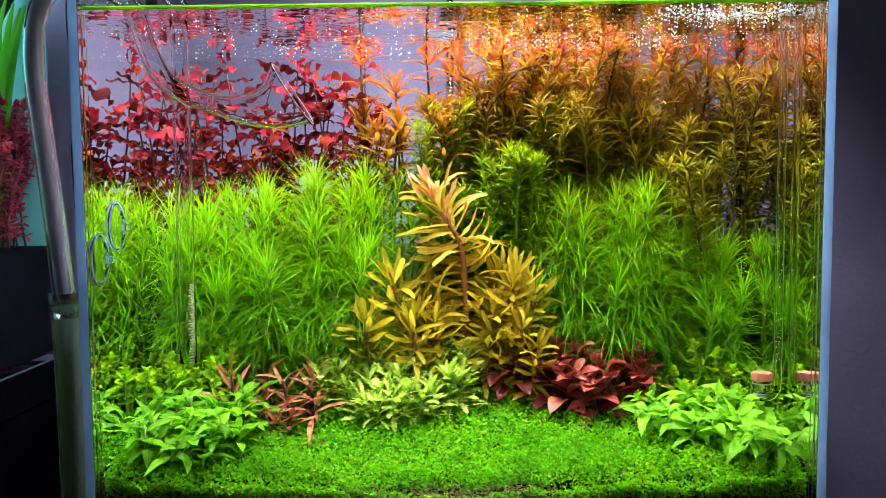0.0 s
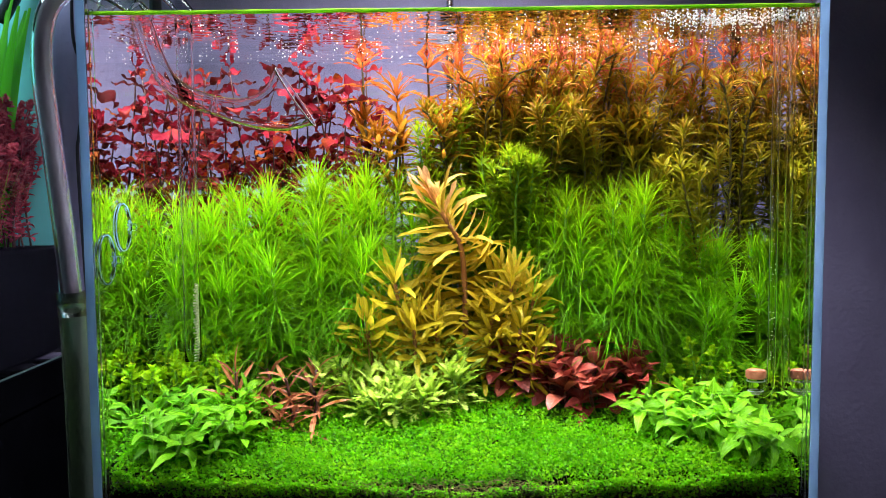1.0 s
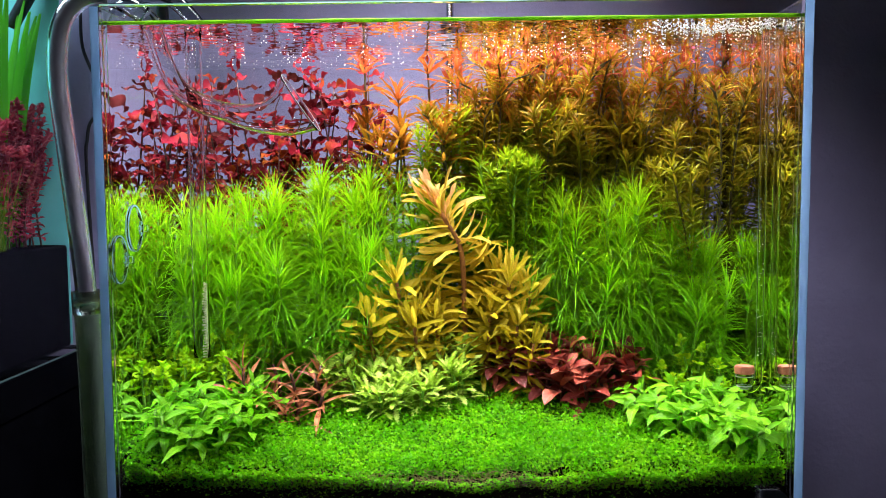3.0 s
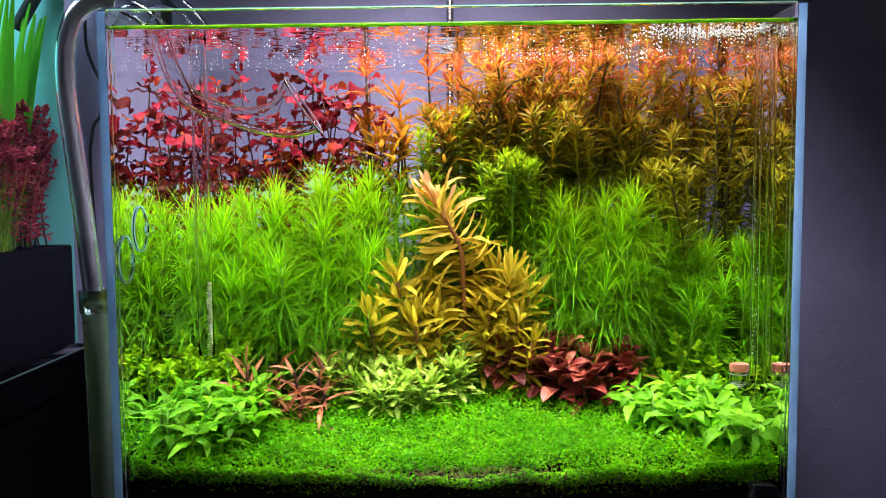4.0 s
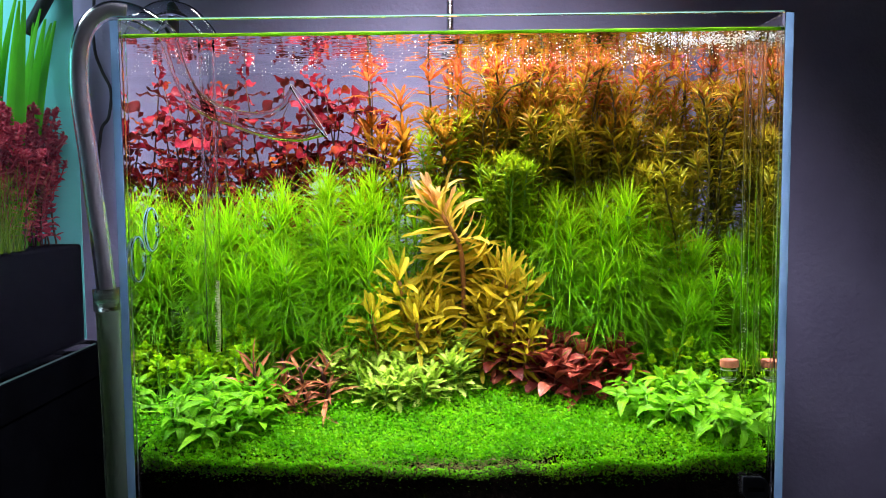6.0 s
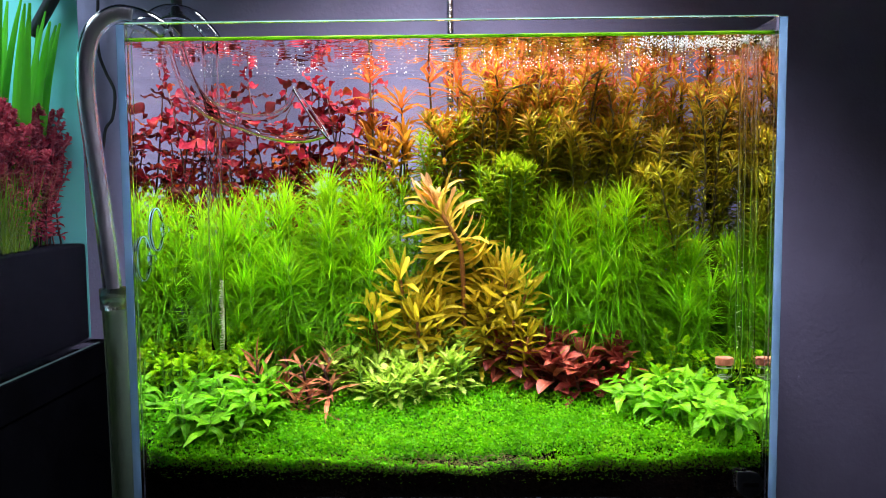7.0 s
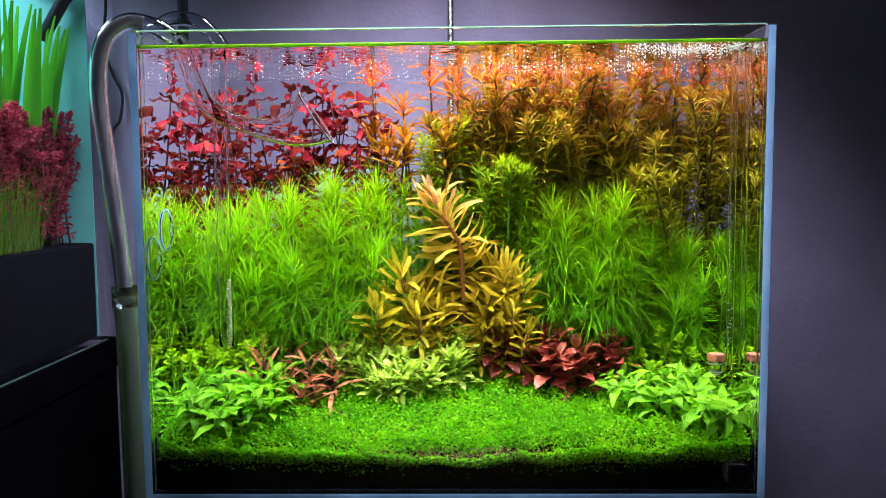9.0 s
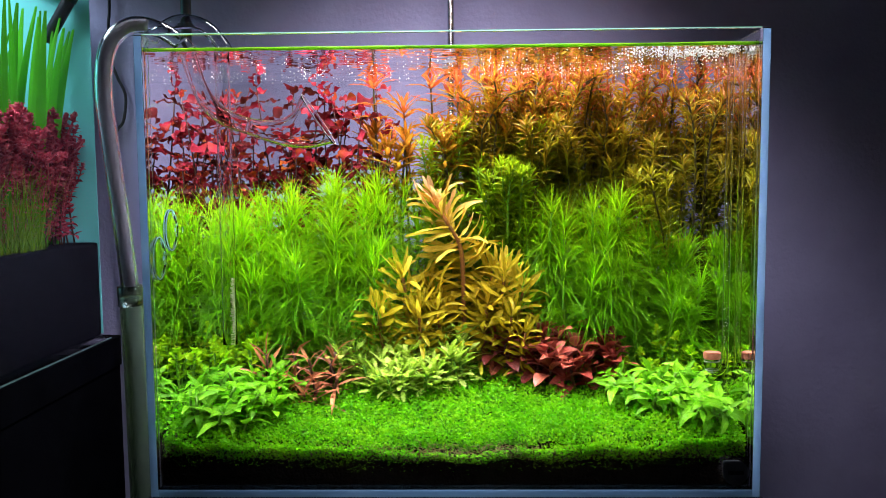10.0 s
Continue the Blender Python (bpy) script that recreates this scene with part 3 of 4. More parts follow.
green = [whorl_stem("green_rotala_stem_plant", h, 0.021, 0.0031, M_GREEN_ROTALA, M_GREEN_STEM, "fresh green narrow-leaved stem plant among the orange stems", "green stem plants", 0.0072, 5, 1.0, 0.03, 3) for h in (0.16, 0.20, 0.25)]
spots = []
for x, y, top in ((0.03, 0.25, 0.33), (0.045, 0.24, 0.315), (0.06, 0.235, 0.325), (0.072, 0.24, 0.335), (0.085, 0.25, 0.315), (0.10, 0.252, 0.385), (0.115, 0.25, 0.37), (0.088, 0.254, 0.375), (0.106, 0.247, 0.35), (0.068, 0.225, 0.325), (0.082, 0.222, 0.315), (0.06, 0.222, 0.31), (0.092, 0.228, 0.32),
                  (0.015, 0.262, 0.35), (0.055, 0.262, 0.36), (0.078, 0.228, 0.29), (0.05, 0.226, 0.285), (0.035, 0.232, 0.295), (0.012, 0.25, 0.30), (-0.02, 0.255, 0.35), (-0.008, 0.262, 0.37), (-0.03, 0.27, 0.33),
                  (-0.008, 0.232, 0.27), (0.004, 0.24, 0.285), (0.022, 0.234, 0.275), (0.03, 0.222, 0.255), (0.0, 0.222, 0.245), (0.046, 0.218, 0.27)):
    h = top + 0.006 - soil_top(x, y)
    k = min(range(3), key=lambda i: abs((0.16, 0.20, 0.25)[i] - h))
    spots.append((x, y, soil_top(x, y), h / (0.16, 0.20, 0.25)[k], k))
stand_of(green, spots, tilt=4)

# large orange stems
orange_leaves = [Geo().add(*leaf_geo(uni(0.030, 0.044), uni(0.0046, 0.0060), uni(-0.3, 1.2), 0.35, 10, 0.42, 0.04, 0.09, 2.5, uni(-0.8, 0.8))).mesh("leaf", M_ORANGE) for _ in range(8)]


def orange_plant(x, y, top, dense=1.0):
    z = soil_top(x, y)
    ob = thing("orange_stem_plant", pose(x, y, z), "orange stem plant with long tapering leaves in loose whorls", "aquatic plant", "large orange plants at the back")
    height = min(top + 0.010, 0.434) - z
    line = stem_line(height, 0.012)
    part("stem", tube("stem", line, [0.0014] * 7 + [0.001], M_OLIVE_STEM, 6), ob)
    spots, h, k = [], height, 0
    while h > height * 0.42:
        p = along(line, h / height)
        a0 = uni(0, 6.28)
        per = 6 if k < 4 else 5
        rise = (1.2, 0.9, 0.6)[k % 5] if k % 5 < 3 else uni(0.1, 0.45)
        for j in range(per):
            spots.append(aim(p, a0 + 6.283 * j / per + uni(-0.2, 0.2), rise + uni(-0.15, 0.15), uni(-0.4, 0.4), 0.65 if k == 0 else uni(0.75, 1.05)))
        h -= (0.006 if k < 2 else uni(0.015, 0.026)) / dense
        k += 1
    leaves_on(ob, spots, orange_leaves)


for x, y, top in ((-0.081, 0.262, 0.432), (-0.048, 0.258, 0.388), (-0.066, 0.250, 0.352), (-0.090, 0.252, 0.340), (-0.030, 0.262, 0.36), (-0.040, 0.250, 0.335), (-0.012, 0.252, 0.345), (-0.096, 0.266, 0.36), (-0.012, 0.272, 0.432), (0.010, 0.268, 0.43), (0.002, 0.256, 0.365), (-0.075, 0.254, 0.325)):
    orange_plant(x, y, top)

# golden plant in the middle
gold_leaves = [Geo().add(*leaf_geo(uni(0.042, 0.058), uni(0.0064, 0.0084), b, uni(0.1, 0.5), 14, 0.55, 0.0, uni(0.06, 0.16), uni(1.2, 3.0), uni(-1.5, 1.5), 0.28)).mesh("leaf", M_GOLD) for b in (-1.1, -0.7, 0.3, 0.7, 1.1, 1.6, -0.4, -1.3, -0.9, 0.0, 0.9, -0.25, 0.5, -0.6)]


def gold_plant(points, whorls, size, label, gap=0.012, open_front=False):
    """A head of leaves along a stem through points, the top last; open_front leaves the stem's near side bare."""
    points = [(1.035 * px, py, pz + 0.043 * (pz - 0.165)) for px, py, pz in points]
    x, y, z = points[0]
    ob = thing("golden_stem_plant", pose(x, y, z), label, "aquatic plant", "golden plants of the centre")
    line = smooth_path([Vector(p) - Vector(points[0]) for p in points], 6)
    n = len(line)
    part("stem", tube("stem", line, [0.0032 * size ** 0.5 - 0.0012 * i / n for i in range(n)], M_GOLD_STEM, 8), ob)
    total = sum((line[i + 1] - line[i]).length for i in range(n - 1))
    lean = (line[-1] - line[-4]).normalized()
    tilt = Vector((0, 0, 1)).rotation_difference(lean).to_matrix().to_4x4()
    spots = []
    for k in range(whorls):
        s = 1 - max(0, (k - 1)) * gap / total
        if s < 0.05:
            break
        p = along(line, s)
        rise = ((1.35, 1.2, 1.0, 0.8, 0.6, 0.45)[k] if open_front else (1.15, 0.85, 0.6, 0.4, 0.25, 0.1)[k]) if k < 6 else uni(-0.35, 0.3)
        per = (4, 6, 6)[k] if k < 3 else 7
        a0 = uni(0, 6.28)
        for j in range(per):
            a = a0 + 6.283 * j / per + uni(-0.25, 0.25)
            if open_front and k > 2 and math.sin(a) < -0.86:
                continue
            lift = tilt if k < 8 else Matrix.Identity(4)
            spots.append(Matrix.Translation(p) @ lift @ aim((0, 0, 0), a, rise + uni(-0.22, 0.22), uni(-0.9, 0.9), size * ((0.75, 0.95, 1.0)[k] if k < 3 else uni(0.8, 1.12))))
    leaves_on(ob, spots, gold_leaves)


G_LABEL = "golden yellow stem plant with long strap leaves and peach tip"
gold_plant([(0.013, 0.19, 0.088), (0.0125, 0.188, 0.16), (0.011, 0.186, 0.216), (0.0065, 0.185, 0.240), (-0.004, 0.185, 0.257), (-0.012, 0.185, 0.272)], 22, 1.02, G_LABEL, 0.0072, True)
for base, mid, tip, size in (
        ((-0.035, 0.190, 0.088), (-0.046, 0.182, 0.14), (-0.054, 0.172, 0.200), 0.86), ((-0.066, 0.168, 0.085), (-0.075, 0.160, 0.12), (-0.080, 0.150, 0.166), 0.82),
        ((-0.030, 0.165, 0.085), (-0.034, 0.155, 0.12), (-0.036, 0.148, 0.166), 0.72), ((0.036, 0.19, 0.088), (0.050, 0.185, 0.14), (0.057, 0.176, 0.202), 0.78),
        ((0.062, 0.19, 0.088), (0.072, 0.187, 0.14), (0.078, 0.182, 0.190), 0.76), ((0.06, 0.160, 0.085), (0.072, 0.152, 0.11), (0.078, 0.146, 0.143), 0.50),
        ((0.03, 0.18, 0.088), (0.034, 0.175, 0.13), (0.038, 0.170, 0.172), 0.74), ((-0.018, 0.2, 0.09), (-0.022, 0.2, 0.14), (-0.026, 0.196, 0.185), 0.80),
        ((0.055, 0.178, 0.088), (0.060, 0.170, 0.12), (0.064, 0.164, 0.158), 0.70), ((-0.008, 0.176, 0.085), (-0.012, 0.170, 0.12), (-0.016, 0.164, 0.165), 0.70),
        ((0.034, 0.20, 0.09), (0.040, 0.2, 0.15), (0.044, 0.198, 0.205), 0.80)):
    gold_plant([base, mid, tip], 10, size, G_LABEL, 0.0085)

# rosettes
def rosette(name, x, y, z, kinds, count, label, category, group, lift=(0.2, 1.1), size=(0.8, 1.1), tall=0.02, stem_mat=None, tilt=8):
    ob = thing(name, pose(x, y, z, uni(-tilt, tilt), uni(-tilt, tilt), 0), label, category, group)
    line = [Vector((0, 0, 0)), Vector((uni(-0.003, 0.003), uni(-0.003, 0.003), tall / 2)), Vector((uni(-0.005, 0.005), uni(-0.005, 0.005), tall))]
    part("stem", tube("stem", line, 0.0017, stem_mat or M_GREEN_STEM, 6), ob)
    spots, a = [], uni(0, 6.28)
    for k in range(count):
        s = 1 - k / count
        a += 2.4 + uni(-0.3, 0.3)
        spots.append(aim(along(line, 0.15 + 0.85 * s), a, lift[0] + (lift[1] - lift[0]) * s + uni(-0.15, 0.15), uni(-0.3, 0.3), uni(*size) * (0.7 + 0.3 * min(1, k / 3))))
    leaves_on(ob, spots, kinds)


wine_leaves = [Geo().add(*leaf_geo(uni(0.027, 0.036), uni(0.012, 0.016), uni(0.5, 1.4), 0.32, 9, 0.5, 0.08, 0.03, 2, uni(-0.3, 0.3), 0.85)).mesh("leaf", M_WINE) for _ in range(6)]
for x, y, lift in ((0.055, 0.175, 0.012), (0.075, 0.16, 0.01), (0.095, 0.145, 0.008), (0.118, 0.14, 0.012), (0.10, 0.17, 0.022), (0.125, 0.165, 0.026), (0.143, 0.15, 0.016), (0.165, 0.14, 0.008), (0.182, 0.132, 0.008), (0.15, 0.175, 0.022), (0.135, 0.128, 0.002), (0.08, 0.182, 0.022), (0.11, 0.128, 0.004), (0.15, 0.13, 0.006), (0.085, 0.145, 0.006), (0.112, 0.155, 0.018), (0.165, 0.16, 0.018), (0.06, 0.162, 0.008), (0.175, 0.15, 0.012)):
    y += 0.007
    rosette("wine_red_plant", x, y, carpet_top(x, y) - 0.010, wine_leaves, 13, "low wine red plant with glossy oval leaves beside the carpet", "aquatic plant", "wine red plants", (0.15, 1.2), (0.9, 1.2), 0.027 + lift, M_RED_STEM, tilt=16)

brown_leaves = [Geo().add(*leaf_geo(uni(0.034, 0.050), uni(0.0046, 0.0064), uni(-0.2, 0.7), 0.35, 9, 0.45, 0.1, 0.05, 2, uni(-0.5, 0.5))).mesh("leaf", M_BROWN) for _ in range(6)]
for x, y, n, tall in ((-0.195, 0.136, 8, 0.046), (-0.178, 0.120, 9, 0.016), (-0.166, 0.134, 9, 0.026), (-0.152, 0.122, 9, 0.016), (-0.154, 0.148, 10, 0.038), (-0.134, 0.148, 9, 0.040), (-0.146, 0.112, 8, 0.006), (-0.128, 0.130, 8, 0.022), (-0.170, 0.152, 8, 0.040), (-0.160, 0.114, 7, 0.008), (-0.126, 0.142, 7, 0.032)):
    y -= 0.014
    rosette("brown_narrow_leaf_plant", x, y, carpet_top(x, y) - 0.006, brown_leaves, n, "small brown plant with narrow pointed leaves beside the carpet", "aquatic plant", "brown plants", (-0.15, 0.95) if tall < 0.045 else (0.5, 1.35), (0.7, 1.1), tall, M_RED_STEM, tilt=22)

frill_leaves = [Geo().add(*leaf_geo(uni(0.030, 0.040), uni(0.0095, 0.0125), uni(0.2, 1.1), 0.2, 20, 0.62, 0.05, 0.06, 4, uni(-0.5, 0.5), 0.7, 0.62)).mesh("leaf", M_FRILL) for _ in range(6)]
for x, y in spread_spots(-0.124, 0.018, 0.098, 0.19, 0.0098):
    if y < 0.100 + 0.5 * abs(x + 0.05) or (x > -0.0 and y < 0.14):
        continue
    rosette("frilled_rosette_plant", x, y, carpet_top(x, y) - 0.004 - 0.008 * abs(x + 0.05) / 0.07, frill_leaves, 20, "pale green rosette plant with frilled leaf edges", "aquatic plant", "frilled rosettes", (0.0, 1.1), (0.58, 0.88), 0.022 + 0.030 * max(0, min(1, (y - 0.11) / 0.06)), tilt=16)

broad_leaves = [Geo().add(*leaf_geo(uni(0.030, 0.042), uni(0.0095, 0.0125), uni(0.5, 1.9), 0.25, 9, 0.42, 0.08, 0.06, 2, uni(-0.6, 0.6), 0.95)).mesh("leaf", M_BROAD) for _ in range(6)]
B_LABEL = "low light green plant with broad soft leaves beside the carpet"
for x, y in spread_spots(-0.264, -0.180, 0.034, 0.115, 0.0108):
    if (x + 0.28) * 0.5 - 0.03 > y - 0.03:
        continue
    rosette("broad_leaf_plant", x, y, carpet_top(x, y) - 0.008, broad_leaves, 11, B_LABEL, "aquatic plant", "broad-leaved plants", (-0.05, 0.7), (0.55, 0.95), 0.022 + 0.016 * uni(0, 1), tilt=32)
for x, y in spread_spots(0.180, 0.264, 0.036, 0.12, 0.0106):
    if (0.25 - x) * 0.9 > y - 0.03:
        continue
    rosette("broad_leaf_plant", x, y, carpet_top(x, y) - 0.008, broad_leaves, 11, B_LABEL, "aquatic plant", "broad-leaved plants", (-0.05, 0.7), (0.55, 0.95), 0.020 + 0.018 * uni(0, 1), tilt=32)

small = [whorl_stem("small_round_leaf_plant", h, 0.0095, 0.0062, M_SMALL, M_GREEN_STEM, "small green stem plant with rounded yellow-green leaves", "small round-leaved plants", 0.0062, 4, 1.0, 0.008) for h in (0.03, 0.04, 0.05)]
spots = [(x, y, soil_top(x, y) + 0.012, uni(0.95, 1.25), rng.randint(0, 2)) for x, y in spread_spots(-0.284, -0.205, 0.112, 0.168, 0.0092)]
spots += [(x, y, soil_top(x, y) + 0.006, uni(0.8, 1.0), rng.randint(0, 1)) for x, y in spread_spots(0.17, 0.284, 0.125, 0.16, 0.0135)]
spots += [(-0.19, 0.15, 0.09, 1.1, 2), (0.185, 0.15, 0.09, 1.0, 2), (0.235, 0.155, 0.095, 1.05, 2), (0.242, 0.15, 0.09, 1.0, 2), (0.16, 0.16, 0.09, 1.0, 1)]
stand_of(small, spots)

# carpet of tiny leaves
np_rng = np.random.default_rng(5)
shape = [leaf_geo(1.0, 0.72, b, 0.15, 2, 0.5, 0.0) for b in (0.2, 0.6)]
g = Geo()
for i in range(78000):
    x = np_rng.uniform(-0.288, 0.288)
    y = 0.0105 + 0.195 * np_rng.random() ** 1.15
    if y > 0.125 and (x < -0.13 or x > 0.09) or (-0.115 < x < 0.005 and y > 0.135 + 0.5 * abs(x + 0.05)):
        continue
    if y < 0.012 + 0.016 * (1 - ((x - 0.02) / 0.11) ** 2) + 0.004 * noise.noise(Vector((x * 60, 0, 3))):
        continue
    deep = np_rng.random() ** 1.6
    z = carpet_top(x, y) - 0.016 * deep + np_rng.normal(0, 0.0012)
    g.add(*shape[i % 2], aim((x, y, z), np_rng.uniform(0, 6.28), np_rng.normal(0.45, 0.6), np_rng.normal(0, 0.6), np_rng.uniform(0.0022, 0.0040)))
carpet = solid("carpet_plants", g.mesh("carpet_plants", M_CARPET), "dense bright green carpet of tiny round leaves over the foreground", "carpet plant", kind="stuff")
# front fringe and runners hanging over the soil
g = Geo()
for i in range(15000):
    x, s = np_rng.uniform(-0.288, 0.288), np_rng.random()
    low = 0.022 + 0.055 * max(0, abs(x) - 0.08) + 0.009 * noise.noise(Vector((x * 20, 0, 7)))
    if abs(x) < 0.09 and s < 0.55 - 5 * abs(x) * abs(x) * 10 and np_rng.random() < 0.8:
        continue
    z = low + (carpet_top(x, 0.012) + 0.002 - low) * s
    g.add(*shape[i % 2], aim((x, 0.0102 + 0.006 * np_rng.random(), z), np_rng.uniform(-3.1, 0.0), np_rng.normal(0.2, 0.5), np_rng.normal(0, 0.5), np_rng.uniform(0.0019, 0.0032)))
solid("carpet_fringe", g.mesh("carpet_fringe", M_CARPET), "fringe of tiny carpet leaves against the front glass", "carpet plant", kind="stuff")
g = Geo()
for i in range(800):
    x = np_rng.normal(0.0, 0.09) if i % 3 else np_rng.uniform(-0.285, 0.285)
    if abs(x) > 0.285:
        continue
    z = 0.022 + 0.024 * np_rng.random()
    y = 0.0112 + 0.014 * np_rng.random()
    p = [Vector((x, y, z if i % 2 else soil_top(x, y) + 0.003))]
    a = np_rng.uniform(0, 6.28)
    for k in range(4):
        a += np_rng.normal(0, 0.7)
        p.append(p[-1] + Vector((0.003 * math.cos(a), 0.0004 * np_rng.normal(), 0.0025 * math.sin(a))))
    g.add(*tube_geo(p, 0.00028, 4, False))
solid("carpet_roots", g.mesh("carpet_roots", M_ROOT), "thin pale runners and roots over the dark soil", "roots", kind="stuff")
nx, ny = 100, 44
verts, faces = [], []
for j in range(ny + 1):
    for i in range(nx + 1):
        x, y = -0.288 + 0.576 * i / nx, 0.030 + 0.176 * j / ny
        verts.append((x, y, carpet_top(x, y) - 0.012))
for j in range(ny):
    for i in range(nx):
        a = j * (nx + 1) + i
        faces.append((a, a + 1, a + nx + 2, a + nx + 1))
solid("carpet_bed", Geo().add(verts, faces).mesh("carpet_bed", M_MAT), "dark tangled bed under the carpet leaves", "carpet plant", kind="stuff")

tips = [Geo().add(*leaf_geo(0.026, 0.006, b, 0.3, 6, 0.45, 0.05)).mesh("leaf", M_PETAL) for b in (0.1, 0.5)]
for x, y in ((0.088, 0.268), (0.096, 0.272), (0.228, 0.27), (0.262, 0.262)):
    tip = thing("pink_shoot_tip", pose(x, y, WATER - 0.012), "bright pink shoot tip just under the water surface", "aquatic plant", "pink shoot tips")
    part("stem", tube("stem", [(0, 0, -0.03), (0, 0, 0.004)], 0.0009, M_RED_STEM, 5), tip)
    leaves_on(tip, [aim((0, 0, 0.003), 1.26 * k + uni(-0.2, 0.2), uni(-0.1, 0.4), uni(-0.5, 0.5), uni(0.3, 0.5)) for k in range(4)], tips)
grain = [(math.cos(a) * math.cos(b), math.sin(a) * math.cos(b), math.sin(b)) for b in (-0.6, 0.6) for a in (0, 1.57, 3.14, 4.71)] + [(0, 0, -1), (0, 0, 1)]
grain_faces = [(i, (i + 1) % 4, 4 + (i + 1) % 4, 4 + i) for i in range(4)] + [((i + 1) % 4, i, 8) for i in range(4)] + [(4 + i, 4 + (i + 1) % 4, 9) for i in range(4)]
g = Geo()
for i in range(4200):
    x, y = np_rng.uniform(-0.286, 0.286), 0.0115 + 0.018 * np_rng.random()
    z = (0.011 + (soil_top(x, y) - 0.008) * np_rng.random()) if i % 2 else soil_top(x, y)
    y = 0.0112 if i % 2 else y
    g.add(grain, grain_faces, Matrix.Translation((x, y, z)) @ Matrix.Rotation(np_rng.uniform(0, 6), 4, "Z") @ Matrix.Diagonal((np_rng.uniform(0.0008, 0.0017), np_rng.uniform(0.0006, 0.0012), np_rng.uniform(0.0008, 0.0014), 1)))
solid("soil_granules", g.mesh("soil_granules", M_GRAIN, False), "black and brown soil granules against the front glass", "soil", kind="stuff")

# ---------- glassware ----------
outflow = thing("outflow_pipe", pose(-0.314, 0.02, 0.0), "clear glass outflow lily pipe hooked over the tank rim", "glass pipe")
p = smooth_path([(-0.002, -0.01, 0.200), (-0.008, -0.008, 0.26), (-0.017, -0.004, 0.33), (-0.025, 0.0, 0.40), (-0.021, 0.006, 0.445), (-0.002, 0.014, 0.466), (0.022, 0.022, 0.464), (0.042, 0.03, 0.452)], 8)
part("outer_arm", pipe("outer_arm", p, 0.0085, 0.0018, M_PIPE_AIR), outflow)
part("liner", tube("liner", p[:46], 0.0058, M_LINER, 14), outflow, "cloudy grey core inside the glass")
p = smooth_path([(0.042, 0.03, 0.452), (0.052, 0.035, 0.438), (0.060, 0.04, 0.410), (0.072, 0.04, 0.387), (0.090, 0.04, 0.374), (0.110, 0.04, 0.367)], 8)
part("inner_arm", pipe("inner_arm", p, 0.0085, 0.0016, M_PIPE), outflow)
p = smooth_path([(0.110, 0.04, 0.367), (0.130, 0.04, 0.362), (0.150, 0.04, 0.361), (0.167, 0.04, 0.365), (0.181, 0.04, 0.3735)], 6)
k = len(p) - 1
horn = part("horn", pipe("horn", p, [0.0085 + 0.0215 * (i / k) ** 1.6 for i in range(k + 1)], 0.0017, M_HORN, 32), outflow)
way = (p[-1] - p[-2]).normalized()
up = way.cross(Vector((0, 1, 0))).normalized()
# thin pale ring paints the highlight along the horn's clear rim
part("lip", tube("lip", [p[-1] + 0.0298 * (math.cos(a) * Vector((0, 1, 0)) + math.sin(a) * up) for a in [2 * math.pi * i / 40 for i in range(41)]], 0.00022, M_GLINT, 6), horn, "pale ring painting the highlight on the glass lip")

hose = thing("green_hose", pose(-0.314, 0.01, 0), "translucent green filter hose hanging down the tank side", "hose")
part("tube", pipe("tube", smooth_path([(-0.002, 0, 0.204), (0.0, 0, 0.12), (0.001, 0, 0.0), (0.002, 0.004, -0.2), (0.0, 0.06, -0.5), (0.01, 0.2, -0.745)], 8), 0.0112, 0.0018, M_HOSE), hose)
part("collar", pipe("collar", [(-0.002, 0, 0.190), (-0.0025, 0, 0.210)], 0.0122, 0.001, M_PIPE_AIR), hose, "clear collar around the joint")

inflow = thing("inflow_pipe", pose(-0.238, 0.10, 0), "clear glass inflow pipe with slotted strainer", "glass pipe")
part("arm", pipe("arm", smooth_path([(-0.098, 0.01, 0.20), (-0.098, 0.01, 0.40), (-0.092, 0.008, 0.455), (-0.062, 0.004, 0.482), (-0.03, 0.0, 0.480), (-0.008, 0, 0.460), (0, 0, WATER + 0.006)], 8), 0.0078, 0.0012, M_PIPE_AIR), inflow)
part("down_pipe", pipe("down_pipe", smooth_path([(0, 0, WATER + 0.0055), (0, 0, 0.36), (0, 0, 0.25), (0, 0, 0.138)], 4), 0.0078, 0.0012, M_PIPE), inflow)
strainer = part("strainer", tube("strainer", [(0.0050, 0, 0.208), (0.0050, 0, 0.140)], 0.0006, M_SLOT), inflow)
for k in range(28):
    z = 0.140 + 0.0025 * k
    turn = uni(-0.25, 0.25)
    ring = [(0.0056 * math.cos(t), 0.0056 * math.sin(t), z + 0.0006 * t + uni(-0.0003, 0.0003)) for t in [turn - 1.0 + 0.4 * q for q in range(6)]]
    part("slot", tube("slot", ring, uni(0.0007, 0.0011), M_SLOT, 5), strainer)

